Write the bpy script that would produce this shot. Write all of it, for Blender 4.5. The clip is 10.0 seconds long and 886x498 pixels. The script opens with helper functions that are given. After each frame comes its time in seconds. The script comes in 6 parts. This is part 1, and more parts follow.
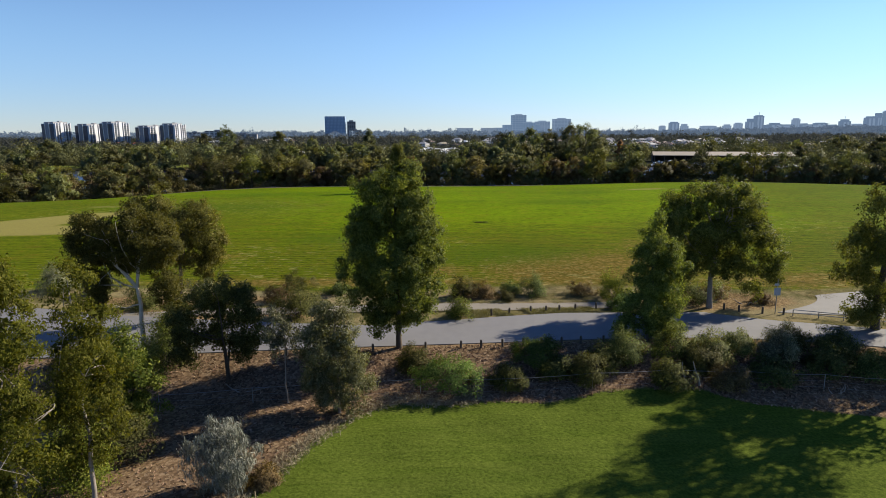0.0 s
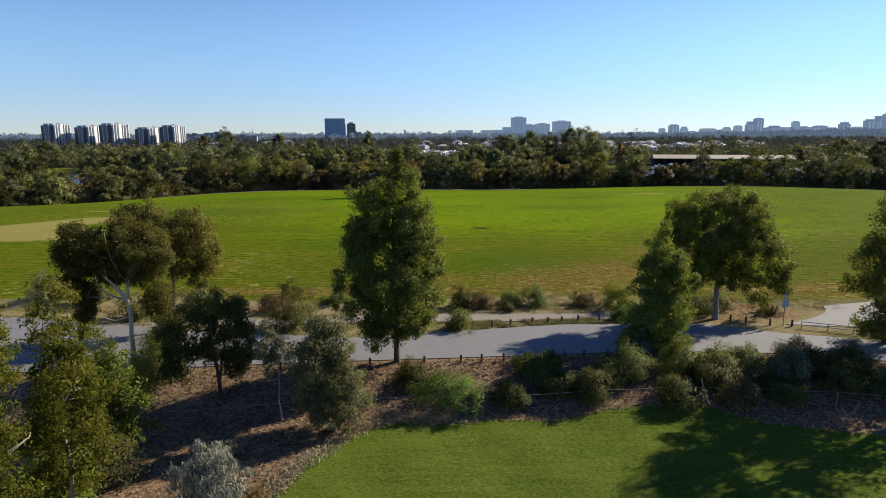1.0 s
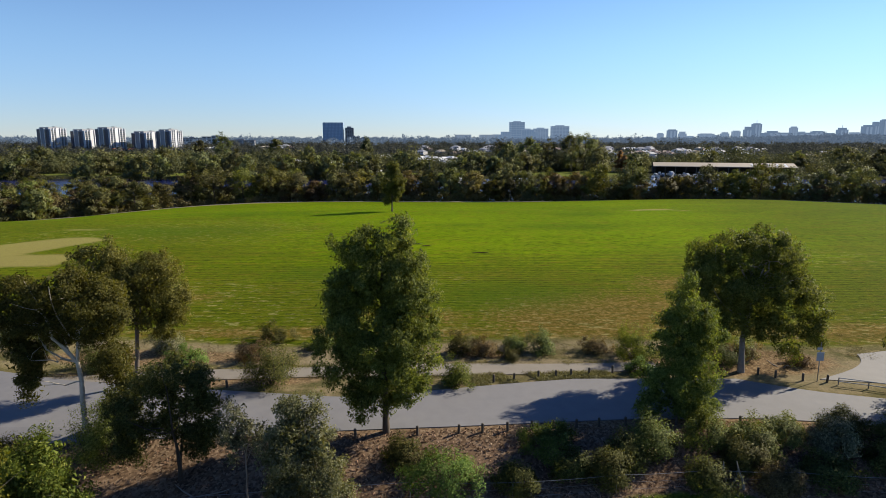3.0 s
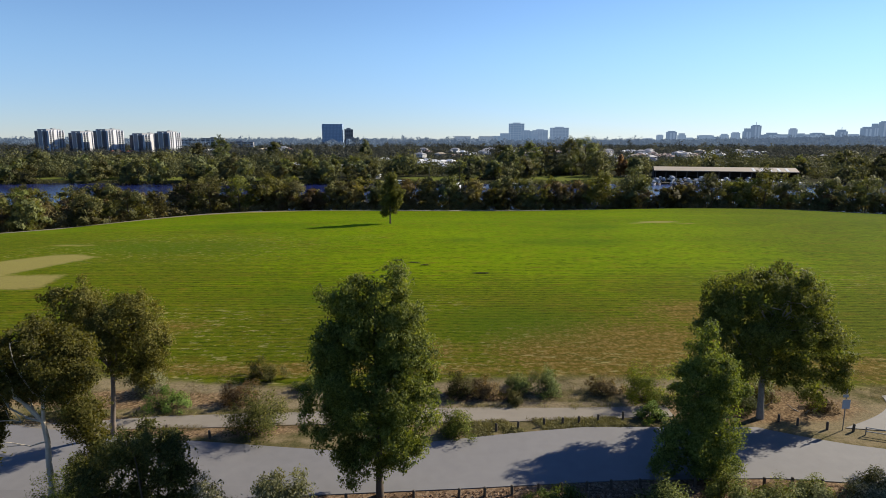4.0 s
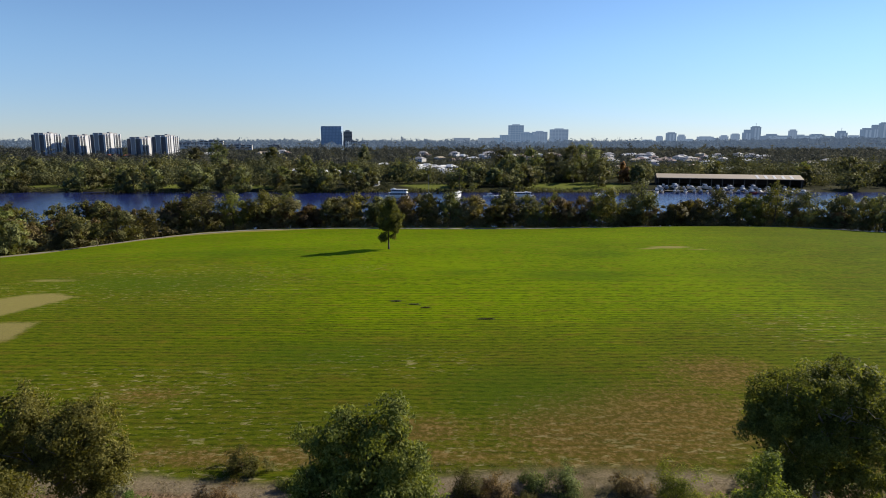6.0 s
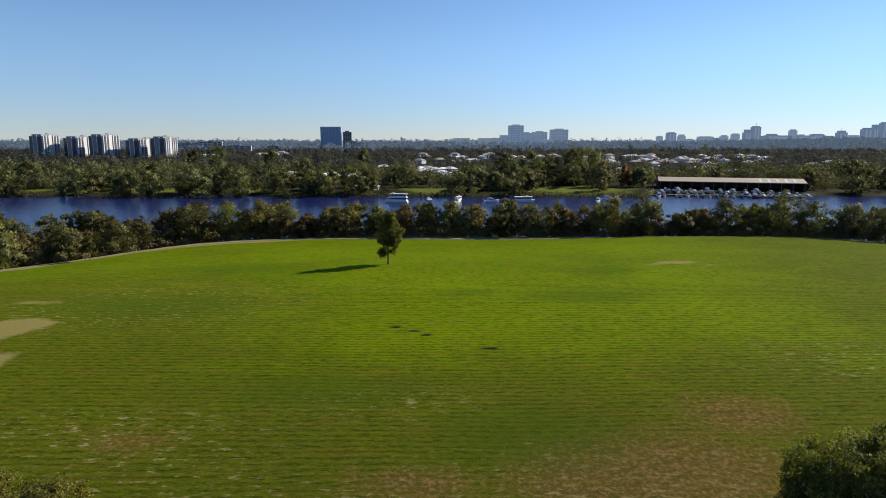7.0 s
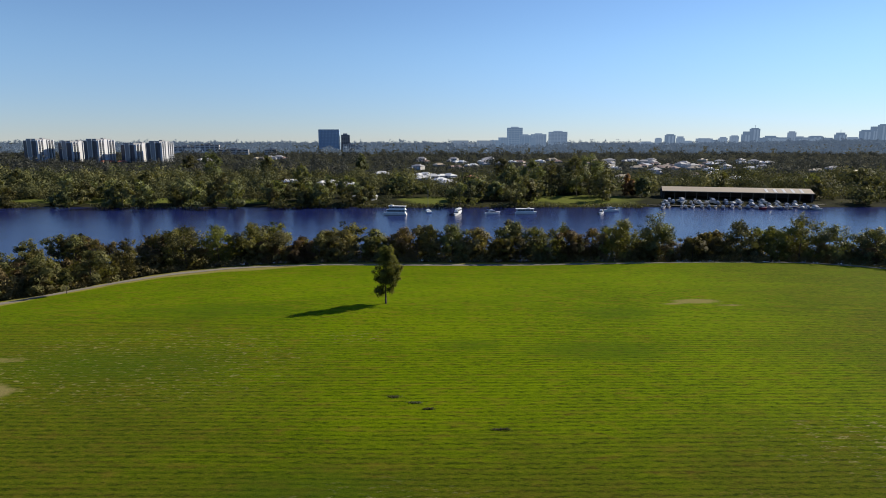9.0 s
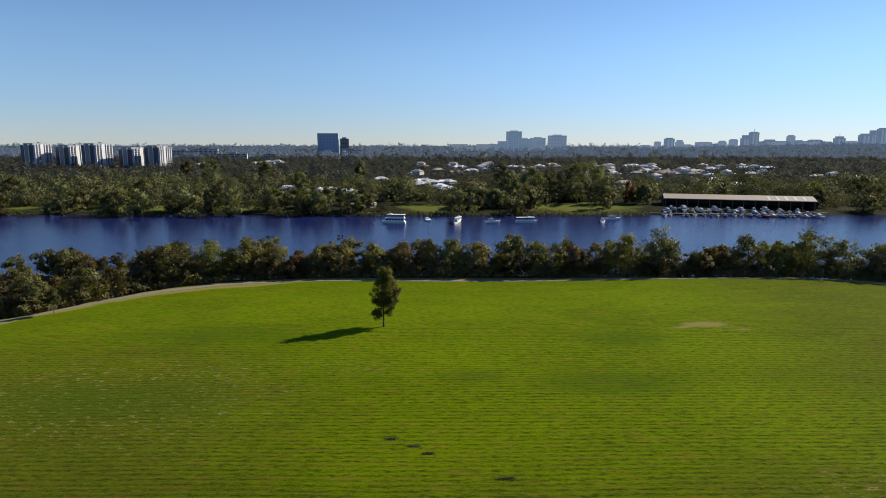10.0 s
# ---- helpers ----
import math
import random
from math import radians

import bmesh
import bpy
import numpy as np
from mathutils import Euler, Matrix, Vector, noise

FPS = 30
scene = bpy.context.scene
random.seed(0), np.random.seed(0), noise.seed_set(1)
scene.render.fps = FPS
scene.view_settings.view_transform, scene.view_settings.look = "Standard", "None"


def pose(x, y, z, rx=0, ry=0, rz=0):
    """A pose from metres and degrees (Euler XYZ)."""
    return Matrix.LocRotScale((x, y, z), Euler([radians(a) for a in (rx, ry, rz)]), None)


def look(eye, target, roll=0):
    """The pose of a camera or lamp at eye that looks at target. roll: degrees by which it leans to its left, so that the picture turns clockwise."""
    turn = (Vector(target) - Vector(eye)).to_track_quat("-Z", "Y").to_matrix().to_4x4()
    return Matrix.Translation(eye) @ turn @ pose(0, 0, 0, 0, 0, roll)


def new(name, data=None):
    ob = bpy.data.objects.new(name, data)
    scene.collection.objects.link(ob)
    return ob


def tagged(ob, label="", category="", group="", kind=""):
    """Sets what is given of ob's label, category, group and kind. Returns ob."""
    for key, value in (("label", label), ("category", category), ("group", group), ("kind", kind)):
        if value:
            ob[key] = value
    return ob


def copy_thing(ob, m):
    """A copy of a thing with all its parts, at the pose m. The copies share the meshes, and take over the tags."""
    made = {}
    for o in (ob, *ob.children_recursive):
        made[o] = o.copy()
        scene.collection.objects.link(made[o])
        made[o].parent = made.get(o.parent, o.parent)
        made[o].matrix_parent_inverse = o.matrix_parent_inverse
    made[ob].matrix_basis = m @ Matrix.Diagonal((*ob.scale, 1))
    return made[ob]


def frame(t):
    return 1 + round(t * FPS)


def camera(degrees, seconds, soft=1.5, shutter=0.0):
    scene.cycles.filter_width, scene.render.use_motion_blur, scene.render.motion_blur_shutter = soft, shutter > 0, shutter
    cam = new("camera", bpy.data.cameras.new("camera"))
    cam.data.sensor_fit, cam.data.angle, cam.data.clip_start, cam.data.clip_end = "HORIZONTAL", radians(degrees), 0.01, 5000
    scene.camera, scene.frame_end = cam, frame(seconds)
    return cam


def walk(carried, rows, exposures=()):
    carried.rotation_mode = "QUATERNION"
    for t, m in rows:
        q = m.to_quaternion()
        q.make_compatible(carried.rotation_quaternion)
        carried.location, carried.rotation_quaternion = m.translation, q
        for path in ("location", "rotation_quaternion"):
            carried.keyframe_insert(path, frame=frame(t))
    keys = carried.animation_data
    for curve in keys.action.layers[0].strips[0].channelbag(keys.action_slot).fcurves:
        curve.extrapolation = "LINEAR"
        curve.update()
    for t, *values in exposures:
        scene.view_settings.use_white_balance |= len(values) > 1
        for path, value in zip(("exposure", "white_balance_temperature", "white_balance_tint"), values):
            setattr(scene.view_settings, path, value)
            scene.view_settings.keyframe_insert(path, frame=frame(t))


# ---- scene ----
cam = camera(72.0, 10.0, soft=0.9)
# seconds, eye, then the turn of the gimbal in degrees
PATH = [
    (0, 0.00, 0.00, 15.00, 79.28, 0.28, 0.00), (0.5, 0.00, 0.54, 15.10, 79.36, 0.23, 0.00),
    (1, 0.01, 1.37, 15.38, 79.47, 0.18, -0.01), (1.5, 0.07, 2.40, 15.75, 79.59, 0.12, -0.04),
    (2, 0.12, 3.74, 16.12, 79.65, 0.07, -0.08), (2.5, 0.13, 5.28, 16.70, 79.73, 0.02, -0.12),
    (4, 0.17, 10.33, 19.58, 79.89, -0.09, -0.21), (4.5, 0.15, 11.97, 20.70, 79.90, -0.10, -0.24),
    (5, 0.10, 13.59, 21.74, 79.94, -0.09, -0.27), (5.5, -0.03, 15.25, 22.79, 79.95, -0.07, -0.27),
    (7, -0.39, 21.17, 26.47, 79.90, -0.03, -0.31), (7.5, -0.57, 23.59, 27.68, 79.91, -0.03, -0.35),
    (8, -0.77, 26.12, 29.03, 79.91, -0.03, -0.39), (8.5, -0.87, 28.55, 30.47, 79.90, -0.03, -0.41),
    (9, -0.98, 31.10, 31.89, 79.97, -0.04, -0.45), (9.5, -1.09, 33.56, 33.20, 80.05, -0.06, -0.48),
    (10, -1.13, 35.77, 34.45, 80.24, -0.08, -0.53)]
walk(cam, [(t, pose(*p)) for t, *p in PATH], exposures=[(0, 0.95), (2.5, 0.95), (5, 0.85), (7.5, 0.72), (10, 0.68)])

# ---- sky and sun ----
SUN_EL, SUN_DIR = radians(30.5), Vector((0.87, 0.49, 0)).normalized()
world = bpy.data.worlds.new("sky")
scene.world = world
world.use_nodes = True
wn, wl = world.node_tree.nodes, world.node_tree.links
sky = wn.new("ShaderNodeTexSky")
sky.sky_type, sky.sun_disc = "NISHITA", False
sky.sun_elevation, sky.sun_rotation = SUN_EL, math.atan2(SUN_DIR.x, SUN_DIR.y)
sky.air_density, sky.dust_density, sky.ozone_density = 1.0, 0.0, 2.0
sky.altitude = 600
tint = wn.new("ShaderNodeMix")
tint.data_type, tint.blend_type = "RGBA", "MULTIPLY"
tint.inputs[0].default_value = 1.0
where, split, air = wn.new("ShaderNodeTexCoord"), wn.new("ShaderNodeSeparateXYZ"), wn.new("ShaderNodeValToRGB")
wl.new(where.outputs["Generated"], split.inputs[0])
wl.new(split.outputs[2], air.inputs[0])
air.color_ramp.interpolation = "EASE"
air.color_ramp.elements[0].color, air.color_ramp.elements[0].position = (0.625, 0.75, 1.10, 1), 0.0
air.color_ramp.elements[1].color, air.color_ramp.elements[1].position = (0.82, 0.98, 1.20, 1), 0.16
for height, hue in ((0.24, (0.82, 0.98, 1.20, 1)), (0.55, (0.44, 0.66, 1.08, 1))):
    stop = air.color_ramp.elements.new(height)
    stop.color = hue
wl.new(air.outputs[0], tint.inputs[7])
wl.new(sky.outputs[0], tint.inputs[6])
wl.new(tint.outputs[2], wn["Background"].inputs[0])
wn["Background"].inputs[1].default_value = 0.066
sun_data = bpy.data.lights.new("sun", "SUN")
sun_data.energy, sun_data.angle, sun_data.color = 5.0, radians(0.5), (1.0, 0.90, 0.72)
sun = new("sun", sun_data)
sun.matrix_world = look(SUN_DIR * 100 * math.cos(SUN_EL) + Vector((0, 0, 100 * math.sin(SUN_EL))), (0, 0, 0))

# ---- materials ----


def nodes_of(name):
    m = bpy.data.materials.new(name)
    m.use_nodes = True
    t = m.node_tree
    return m, t.nodes, t.links, t.nodes["Principled BSDF"]


def coords(n, l, scale=(1, 1, 1)):
    g, mp = n.new("ShaderNodeNewGeometry"), n.new("ShaderNodeMapping")
    mp.inputs["Scale"].default_value = scale
    l.new(g.outputs["Position"], mp.inputs[0])
    return mp.outputs[0]


def noise_node(n, l, vec, scale, detail=4, rough=0.6):
    t = n.new("ShaderNodeTexNoise")
    t.inputs["Scale"].default_value, t.inputs["Detail"].default_value, t.inputs["Roughness"].default_value = scale, detail, rough
    l.new(vec, t.inputs["Vector"])
    return t.outputs[0]


def ramp(n, l, fac, *stops):
    r = n.new("ShaderNodeValToRGB")
    while len(r.color_ramp.elements) < len(stops):
        r.color_ramp.elements.new(0.5)
    for e, (p, c) in zip(r.color_ramp.elements, stops):
        e.position, e.color = p, (*c, 1)
    if fac is not None:
        l.new(fac, r.inputs[0])
    return r.outputs[0]


def mix(n, l, fac, a, b, kind="MIX"):
    m = n.new("ShaderNodeMix")
    m.data_type, m.blend_type = "RGBA", kind
    for v, s in ((fac, m.inputs[0]), (a, m.inputs[6]), (b, m.inputs[7])):
        if isinstance(v, (int, float)):
            s.default_value = v
        elif isinstance(v, tuple):
            s.default_value = (*v, 1)
        else:
            l.new(v, s)
    return m.outputs[2]


def maths(n, l, op, a, b=0.0, c=0.0):
    m = n.new("ShaderNodeMath")
    m.operation = op
    for v, s in zip((a, b, c), m.inputs):
        if isinstance(v, (int, float)):
            s.default_value = v
        else:
            l.new(v, s)
    return m.outputs[0]


def bump(n, l, height, strength, dist, bsdf):
    b = n.new("ShaderNodeBump")
    b.inputs["Strength"].default_value, b.inputs["Distance"].default_value = strength, dist
    l.new(height, b.inputs["Height"])
    l.new(b.outputs[0], bsdf.inputs["Normal"])


def attr(n, name):
    a = n.new("ShaderNodeAttribute")
    a.attribute_name = name
    return a.outputs["Fac"]


def edge(n, l, dist, wobble, soft, amount):
    """1 where dist, in metres, is above a wobbling zero line."""
    d = maths(n, l, "ADD", dist, maths(n, l, "MULTIPLY", maths(n, l, "SUBTRACT", wobble, 0.5), amount))
    r = n.new("ShaderNodeMapRange")
    r.interpolation_type = "SMOOTHSTEP"
    r.inputs[1].default_value, r.inputs[2].default_value = -soft, soft
    l.new(d, r.inputs[0])
    return r.outputs[0]


def plain(name, col, rough=0.6, metal=0.0, vary=0.25, scale=3.0, relief=0.2):
    """Paint, concrete, plaster, wood: a colour with stains at two scales and a fine relief."""
    m, n, l, b = nodes_of(name)
    v = coords(n, l)
    big, fine = noise_node(n, l, v, scale * 0.15, 3), noise_node(n, l, v, scale * 2, 5)
    lo, hi = tuple(c * (1 - vary) for c in col), tuple(min(1, c * (1 + vary)) for c in col)
    c1 = ramp(n, l, big, (0.3, lo), (0.7, hi))
    l.new(mix(n, l, 0.35, c1, ramp(n, l, fine, (0.3, lo), (0.7, hi))), b.inputs["Base Color"])
    b.inputs["Roughness"].default_value, b.inputs["Metallic"].default_value = rough, metal
    bump(n, l, fine, relief, 0.02, b)
    return m


def foliage(name, dark, light, warm, back=0.35, patch=0.5, tone=False, gloss=0.12, shine=(1.0, 0.95, 0.35)):
    """Leaves: each one its own tint, drifts of tint through the crown, light shining through."""
    m, n, l, b = nodes_of(name)
    g, info = n.new("ShaderNodeNewGeometry"), n.new("ShaderNodeObjectInfo")
    pick = g.outputs["Random Per Island"]
    if tone:
        pick = maths(n, l, "MULTIPLY_ADD", pick, 0.12, maths(n, l, "MULTIPLY", attr(n, "tone"), 0.8))
    per = ramp(n, l, pick, (0.0, dark), (0.6, light), (1.0, warm))
    drift = ramp(n, l, noise_node(n, l, coords(n, l), patch, 3), (0.3, dark), (0.7, light))
    col = mix(n, l, 0.4, per, drift)
    tint = n.new("ShaderNodeHueSaturation")
    l.new(col, tint.inputs["Color"])
    l.new(maths(n, l, "MULTIPLY_ADD", info.outputs["Random"], 0.06, 0.47), tint.inputs["Hue"])
    l.new(maths(n, l, "MULTIPLY_ADD", info.outputs["Random"], 0.75, 0.68), tint.inputs["Value"])
    l.new(tint.outputs[0], b.inputs["Base Color"])
    b.inputs["Roughness"].default_value, b.inputs["Specular IOR Level"].default_value = 0.75 - gloss * 0.7, gloss
    t, s = n.new("ShaderNodeBsdfTranslucent"), n.new("ShaderNodeMixShader")
    l.new(mix(n, l, 1.0, tint.outputs[0], shine, "MULTIPLY"), t.inputs[0])
    s.inputs[0].default_value = back
    l.new(b.outputs[0], s.inputs[1])
    l.new(t.outputs[0], s.inputs[2])
    l.new(s.outputs[0], n["Material Output"].inputs[0])
    return m


LEAF_EUC = foliage("leaf_eucalypt", (0.03416, 0.04636, 0.01098), (0.152, 0.164, 0.036), (0.28, 0.28, 0.095), 0.5, gloss=0.12)
LEAF_OCHRE = foliage("leaf_ochre", (0.0475, 0.05, 0.01125), (0.1562, 0.15, 0.0375), (0.3, 0.2687, 0.0875), 0.46, gloss=0.1)
LEAF_SILVER = foliage("leaf_silver_green", (0.0528, 0.066, 0.0312), (0.198, 0.21, 0.102), (0.384, 0.384, 0.24), 0.4, gloss=0.2)
LEAF_DARK = foliage("leaf_dark", (0.0299, 0.0414, 0.01265), (0.1092, 0.1288, 0.0368), (0.2415, 0.2415, 0.08625), 0.42, gloss=0.12)
LEAF_YOUNG = foliage("leaf_young", (0.038, 0.0581, 0.00798), (0.158, 0.195, 0.0296), (0.348, 0.354, 0.0798), 0.52, gloss=0.07)
LEAF_BUSH = foliage("leaf_bush", (0.0275, 0.0425, 0.0075), (0.115, 0.1375, 0.02375), (0.275, 0.2687, 0.0625), 0.4, gloss=0.07)
LEAF_GREY = foliage("leaf_grey", (0.0483, 0.055, 0.0342), (0.1667, 0.1628, 0.0931), (0.368, 0.341, 0.228), 0.3, gloss=0.05)
LEAF_WEEP = foliage("leaf_weeping_silver", (0.045, 0.048, 0.036), (0.16, 0.16, 0.13), (0.34, 0.33, 0.28), 0.15, gloss=0.1, shine=(1.0, 0.97, 0.8))
LEAF_GREEN = foliage("leaf_green", (0.035, 0.077, 0.0182), (0.1313, 0.21, 0.0468), (0.275, 0.35, 0.104), 0.38, gloss=0.06)
LEAF_OLIVE = foliage("leaf_olive", (0.026, 0.034, 0.009), (0.11, 0.12, 0.028), (0.24, 0.225, 0.065), 0.4)
LEAF_BROWN = foliage("leaf_brown", (0.06, 0.046, 0.02), (0.19, 0.138, 0.06), (0.34, 0.25, 0.12), 0.4)
LEAF_SHORE = foliage("leaf_shore", (0.068, 0.071, 0.0314), (0.134, 0.133, 0.0504), (0.201, 0.183, 0.0806), 0.4, 0.10)
LEAF_SHORE_GREEN = foliage("leaf_shore_green", (0.07, 0.075, 0.024), (0.15, 0.154, 0.042), (0.235, 0.22, 0.075), 0.45, 0.10)
LEAF_SHORE_DARK = foliage("leaf_shore_dark", (0.0504, 0.0576, 0.0288), (0.1056, 0.114, 0.0504), (0.168, 0.1584, 0.072), 0.35, 0.10)
LEAF_SHORE_BROWN = foliage("leaf_shore_brown", (0.08, 0.064, 0.032), (0.15, 0.117, 0.054), (0.21, 0.165, 0.08), 0.38, 0.10)
LEAF_FAR = foliage("leaf_far", (0.0395, 0.0454, 0.0278), (0.109, 0.115, 0.0515), (0.188, 0.166, 0.0773), 0.3, 0.012, True, 0.04, (1.0, 0.95, 0.6))
# suburban leaves greyed towards blue: distance haze put into their colour
LEAF_MID_HAZE = foliage("leaf_suburb_haze", (0.055, 0.060, 0.058), (0.084, 0.090, 0.080), (0.125, 0.12, 0.098), 0.3, 0.01, True, 0.02, (0.95, 1.0, 0.9))
# haze put into the leaves: blue-grey tints here, a faint glow below
LEAF_HAZE = foliage("leaf_horizon_haze", (0.06, 0.08, 0.105), (0.07, 0.092, 0.118), (0.08, 0.102, 0.128), 0.3, 0.008, True, 0.0, (0.9, 1.0, 1.1))
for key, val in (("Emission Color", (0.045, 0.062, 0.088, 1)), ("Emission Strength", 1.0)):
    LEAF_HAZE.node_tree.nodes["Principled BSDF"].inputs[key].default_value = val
LEAF_BANK = foliage("leaf_far_bank", (0.0619, 0.0689, 0.0364), (0.131, 0.14, 0.0582), (0.214, 0.196, 0.0849), 0.38, 0.04)
LEAF_RUST = foliage("leaf_rust", (0.09, 0.045, 0.022), (0.23, 0.12, 0.055), (0.30, 0.17, 0.09), 0.35, 0.04)
LEAF_DRY = foliage("grass_dry", (0.096, 0.084, 0.036), (0.18, 0.156, 0.072), (0.24, 0.204, 0.102), 0.3)
BARK = plain("bark_pale", (0.216, 0.186, 0.156), 0.8, 0, 0.4, 4, 0.5)
BARK_WHITE = plain("bark_white", (0.42, 0.37, 0.30), 0.75, 0, 0.3, 4, 0.4)
BARK_MID = plain("bark_brown", (0.12, 0.095, 0.075), 0.85, 0, 0.4, 4, 0.6)
BARK_DARK = plain("bark_dark", (0.06, 0.045, 0.033), 0.85, 0, 0.4, 4, 0.6)


def ground_material():
    m, n, l, b = nodes_of("ground")
    v = coords(n, l)
    fine, mid, big = noise_node(n, l, v, 6, 5, 0.7), noise_node(n, l, v, 0.6, 5), noise_node(n, l, v, 0.05, 4)
    stretched = noise_node(n, l, coords(n, l, (0.25, 2.2, 1)), 0.8, 5, 0.65)
    # watered lawn before the bank
    lawn = mix(n, l, 0.5, mix(n, l, 0.5, ramp(n, l, mid, (0.3, (0.024, 0.046, 0.005)), (0.7, (0.078, 0.108, 0.016))), ramp(n, l, stretched, (0.3, (0.032, 0.054, 0.006)), (0.7, (0.096, 0.108, 0.024)))),
               ramp(n, l, fine, (0.34, (0.010, 0.020, 0.003)), (0.66, (0.104, 0.130, 0.022))))
    # leaf litter and wood chip on the bank
    chip = n.new("ShaderNodeTexVoronoi")
    chip.inputs["Scale"].default_value = 7
    l.new(v, chip.inputs["Vector"])
    litter = mix(n, l, 0.5, ramp(n, l, chip.outputs["Color"], (0.2, (0.034, 0.022, 0.015)), (0.5, (0.128, 0.082, 0.054)), (0.9, (0.27, 0.2, 0.145))),
                 ramp(n, l, mid, (0.3, (0.058, 0.038, 0.026)), (0.7, (0.165, 0.112, 0.076))))
    # sandy verge with dry grass
    verge = mix(n, l, 0.5, ramp(n, l, mid, (0.38, (0.03, 0.036, 0.012)), (0.5, (0.07, 0.06, 0.03)), (0.62, (0.2, 0.155, 0.11)), (0.75, (0.27, 0.21, 0.155))),
                ramp(n, l, fine, (0.3, (0.034, 0.034, 0.014)), (0.7, (0.15, 0.118, 0.074))))
    # the big field: mown rows, drifts of yellower and darker grass, thin dry streaks
    lines = noise_node(n, l, coords(n, l, (0.22, 1.7, 1)), 0.9, 3, 0.6)
    tuft = noise_node(n, l, v, 2.2, 4, 0.7)
    rows = mix(n, l, 0.5, ramp(n, l, stretched, (0.3, (0.040, 0.070, 0.0008)), (0.7, (0.073, 0.113, 0.001))),
               ramp(n, l, big, (0.35, (0.036, 0.062, 0.0008)), (0.5, (0.060, 0.098, 0.0008)), (0.65, (0.095, 0.125, 0.0008))))
    field = mix(n, l, 0.4, rows, ramp(n, l, fine, (0.32, (0.0151, 0.0257, 0.00096)), (0.68, (0.101, 0.131, 0.00384))))
    # furrows left by the mower, broken into dashes
    across = n.new("ShaderNodeSeparateXYZ")
    l.new(v, across.inputs[0])
    swing = maths(n, l, "MULTIPLY_ADD", noise_node(n, l, v, 0.02, 2), 14.0, maths(n, l, "MULTIPLY", noise_node(n, l, v, 0.9, 3), 1.8))
    furrow = maths(n, l, "SINE", maths(n, l, "MULTIPLY_ADD", across.outputs[1], 7.2, swing))
    dash = noise_node(n, l, coords(n, l, (0.42, 1.5, 1)), 2.2, 6, 0.78)
    furrow = maths(n, l, "MULTIPLY_ADD", furrow, 0.056, dash)
    field = mix(n, l, ramp(n, l, furrow, (0.36, (0.88, 0.88, 0.88)), (0.49, (0, 0, 0))), field, (0.014, 0.025, 0.0012))
    field = mix(n, l, ramp(n, l, furrow, (0.54, (0, 0, 0)), (0.68, (0.45, 0.5, 0.5))), field, (0.125, 0.145, 0.004))
    rust = noise_node(n, l, coords(n, l, (0.5, 1.5, 1)), 0.5, 6, 0.7)
    field = mix(n, l, ramp(n, l, rust, (0.50, (0, 0, 0)), (0.69, (0.48, 0.48, 0.48))), field, (0.122, 0.07, 0.016))
    field = mix(n, l, ramp(n, l, lines, (0.34, (0.3, 0.3, 0.3)), (0.46, (0, 0, 0))), field, (0.021, 0.039, 0.0024))
    field = mix(n, l, ramp(n, l, tuft, (0.62, (0, 0, 0)), (0.78, (0.4, 0.4, 0.4))), field, (0.09, 0.096, 0.012))
    dry = mix(n, l, 0.5, ramp(n, l, stretched, (0.3, (0.046, 0.038, 0.012)), (0.7, (0.12, 0.07, 0.022))), ramp(n, l, tuft, (0.38, (0.026, 0.036, 0.004)), (0.5, (0.075, 0.052, 0.014)), (0.66, (0.215, 0.145, 0.07))))
    field = mix(n, l, maths(n, l, "MULTIPLY", edge(n, l, attr(n, "lush"), mix(n, l, 0.4, noise_node(n, l, coords(n, l, (0.5, 1.2, 1)), 0.12, 4, 0.6), stretched), 0.9, 3.4), ramp(n, l, furrow, (0.40, (0.03, 0.03, 0.03)), (0.56, (0.36, 0.36, 0.36)))), field, (0.112, 0.158, 0.001))
    worn = mix(n, l, 0.5, ramp(n, l, tuft, (0.3, (0.012, 0.020, 0.004)), (0.55, (0.034, 0.038, 0.006)), (0.72, (0.125, 0.076, 0.02))), ramp(n, l, furrow, (0.38, (0.014, 0.020, 0.003)), (0.6, (0.072, 0.056, 0.010))))
    field = mix(n, l, maths(n, l, "MULTIPLY", edge(n, l, attr(n, "worn"), mix(n, l, 0.5, noise_node(n, l, coords(n, l, (0.5, 1.2, 1)), 0.16, 4, 0.65), stretched), 0.8, 4.2), 0.54), field, worn)
    field = mix(n, l, maths(n, l, "MULTIPLY", edge(n, l, attr(n, "dry"), mix(n, l, 0.5, mid, tuft), 0.5, 2.0), 0.85), field, dry)
    fleck = ramp(n, l, noise_node(n, l, coords(n, l, (0.5, 1.3, 1)), 1.5, 4, 0.7), (0.57, (0, 0, 0)), (0.66, (0.75, 0.75, 0.75)))
    field = mix(n, l, maths(n, l, "MULTIPLY", edge(n, l, attr(n, "straw"), mid, 0.5, 1.2), fleck), field, (0.19, 0.165, 0.085))
    field = mix(n, l, maths(n, l, "MULTIPLY", edge(n, l, attr(n, "deep"), stretched, 0.6, 1.6), 0.48), field, (0.027, 0.051, 0.0036))
    bare = ramp(n, l, fine, (0.3, (0.108, 0.092, 0.042)), (0.7, (0.172, 0.14, 0.073)))
    field = mix(n, l, maths(n, l, "MULTIPLY", edge(n, l, attr(n, "bare"), mix(n, l, 0.5, mid, tuft), 0.35, 1.3), 0.85), field, bare)
    far = ramp(n, l, noise_node(n, l, v, 0.02, 5), (0.35, (0.016, 0.018, 0.010)), (0.7, (0.04, 0.04, 0.02)))
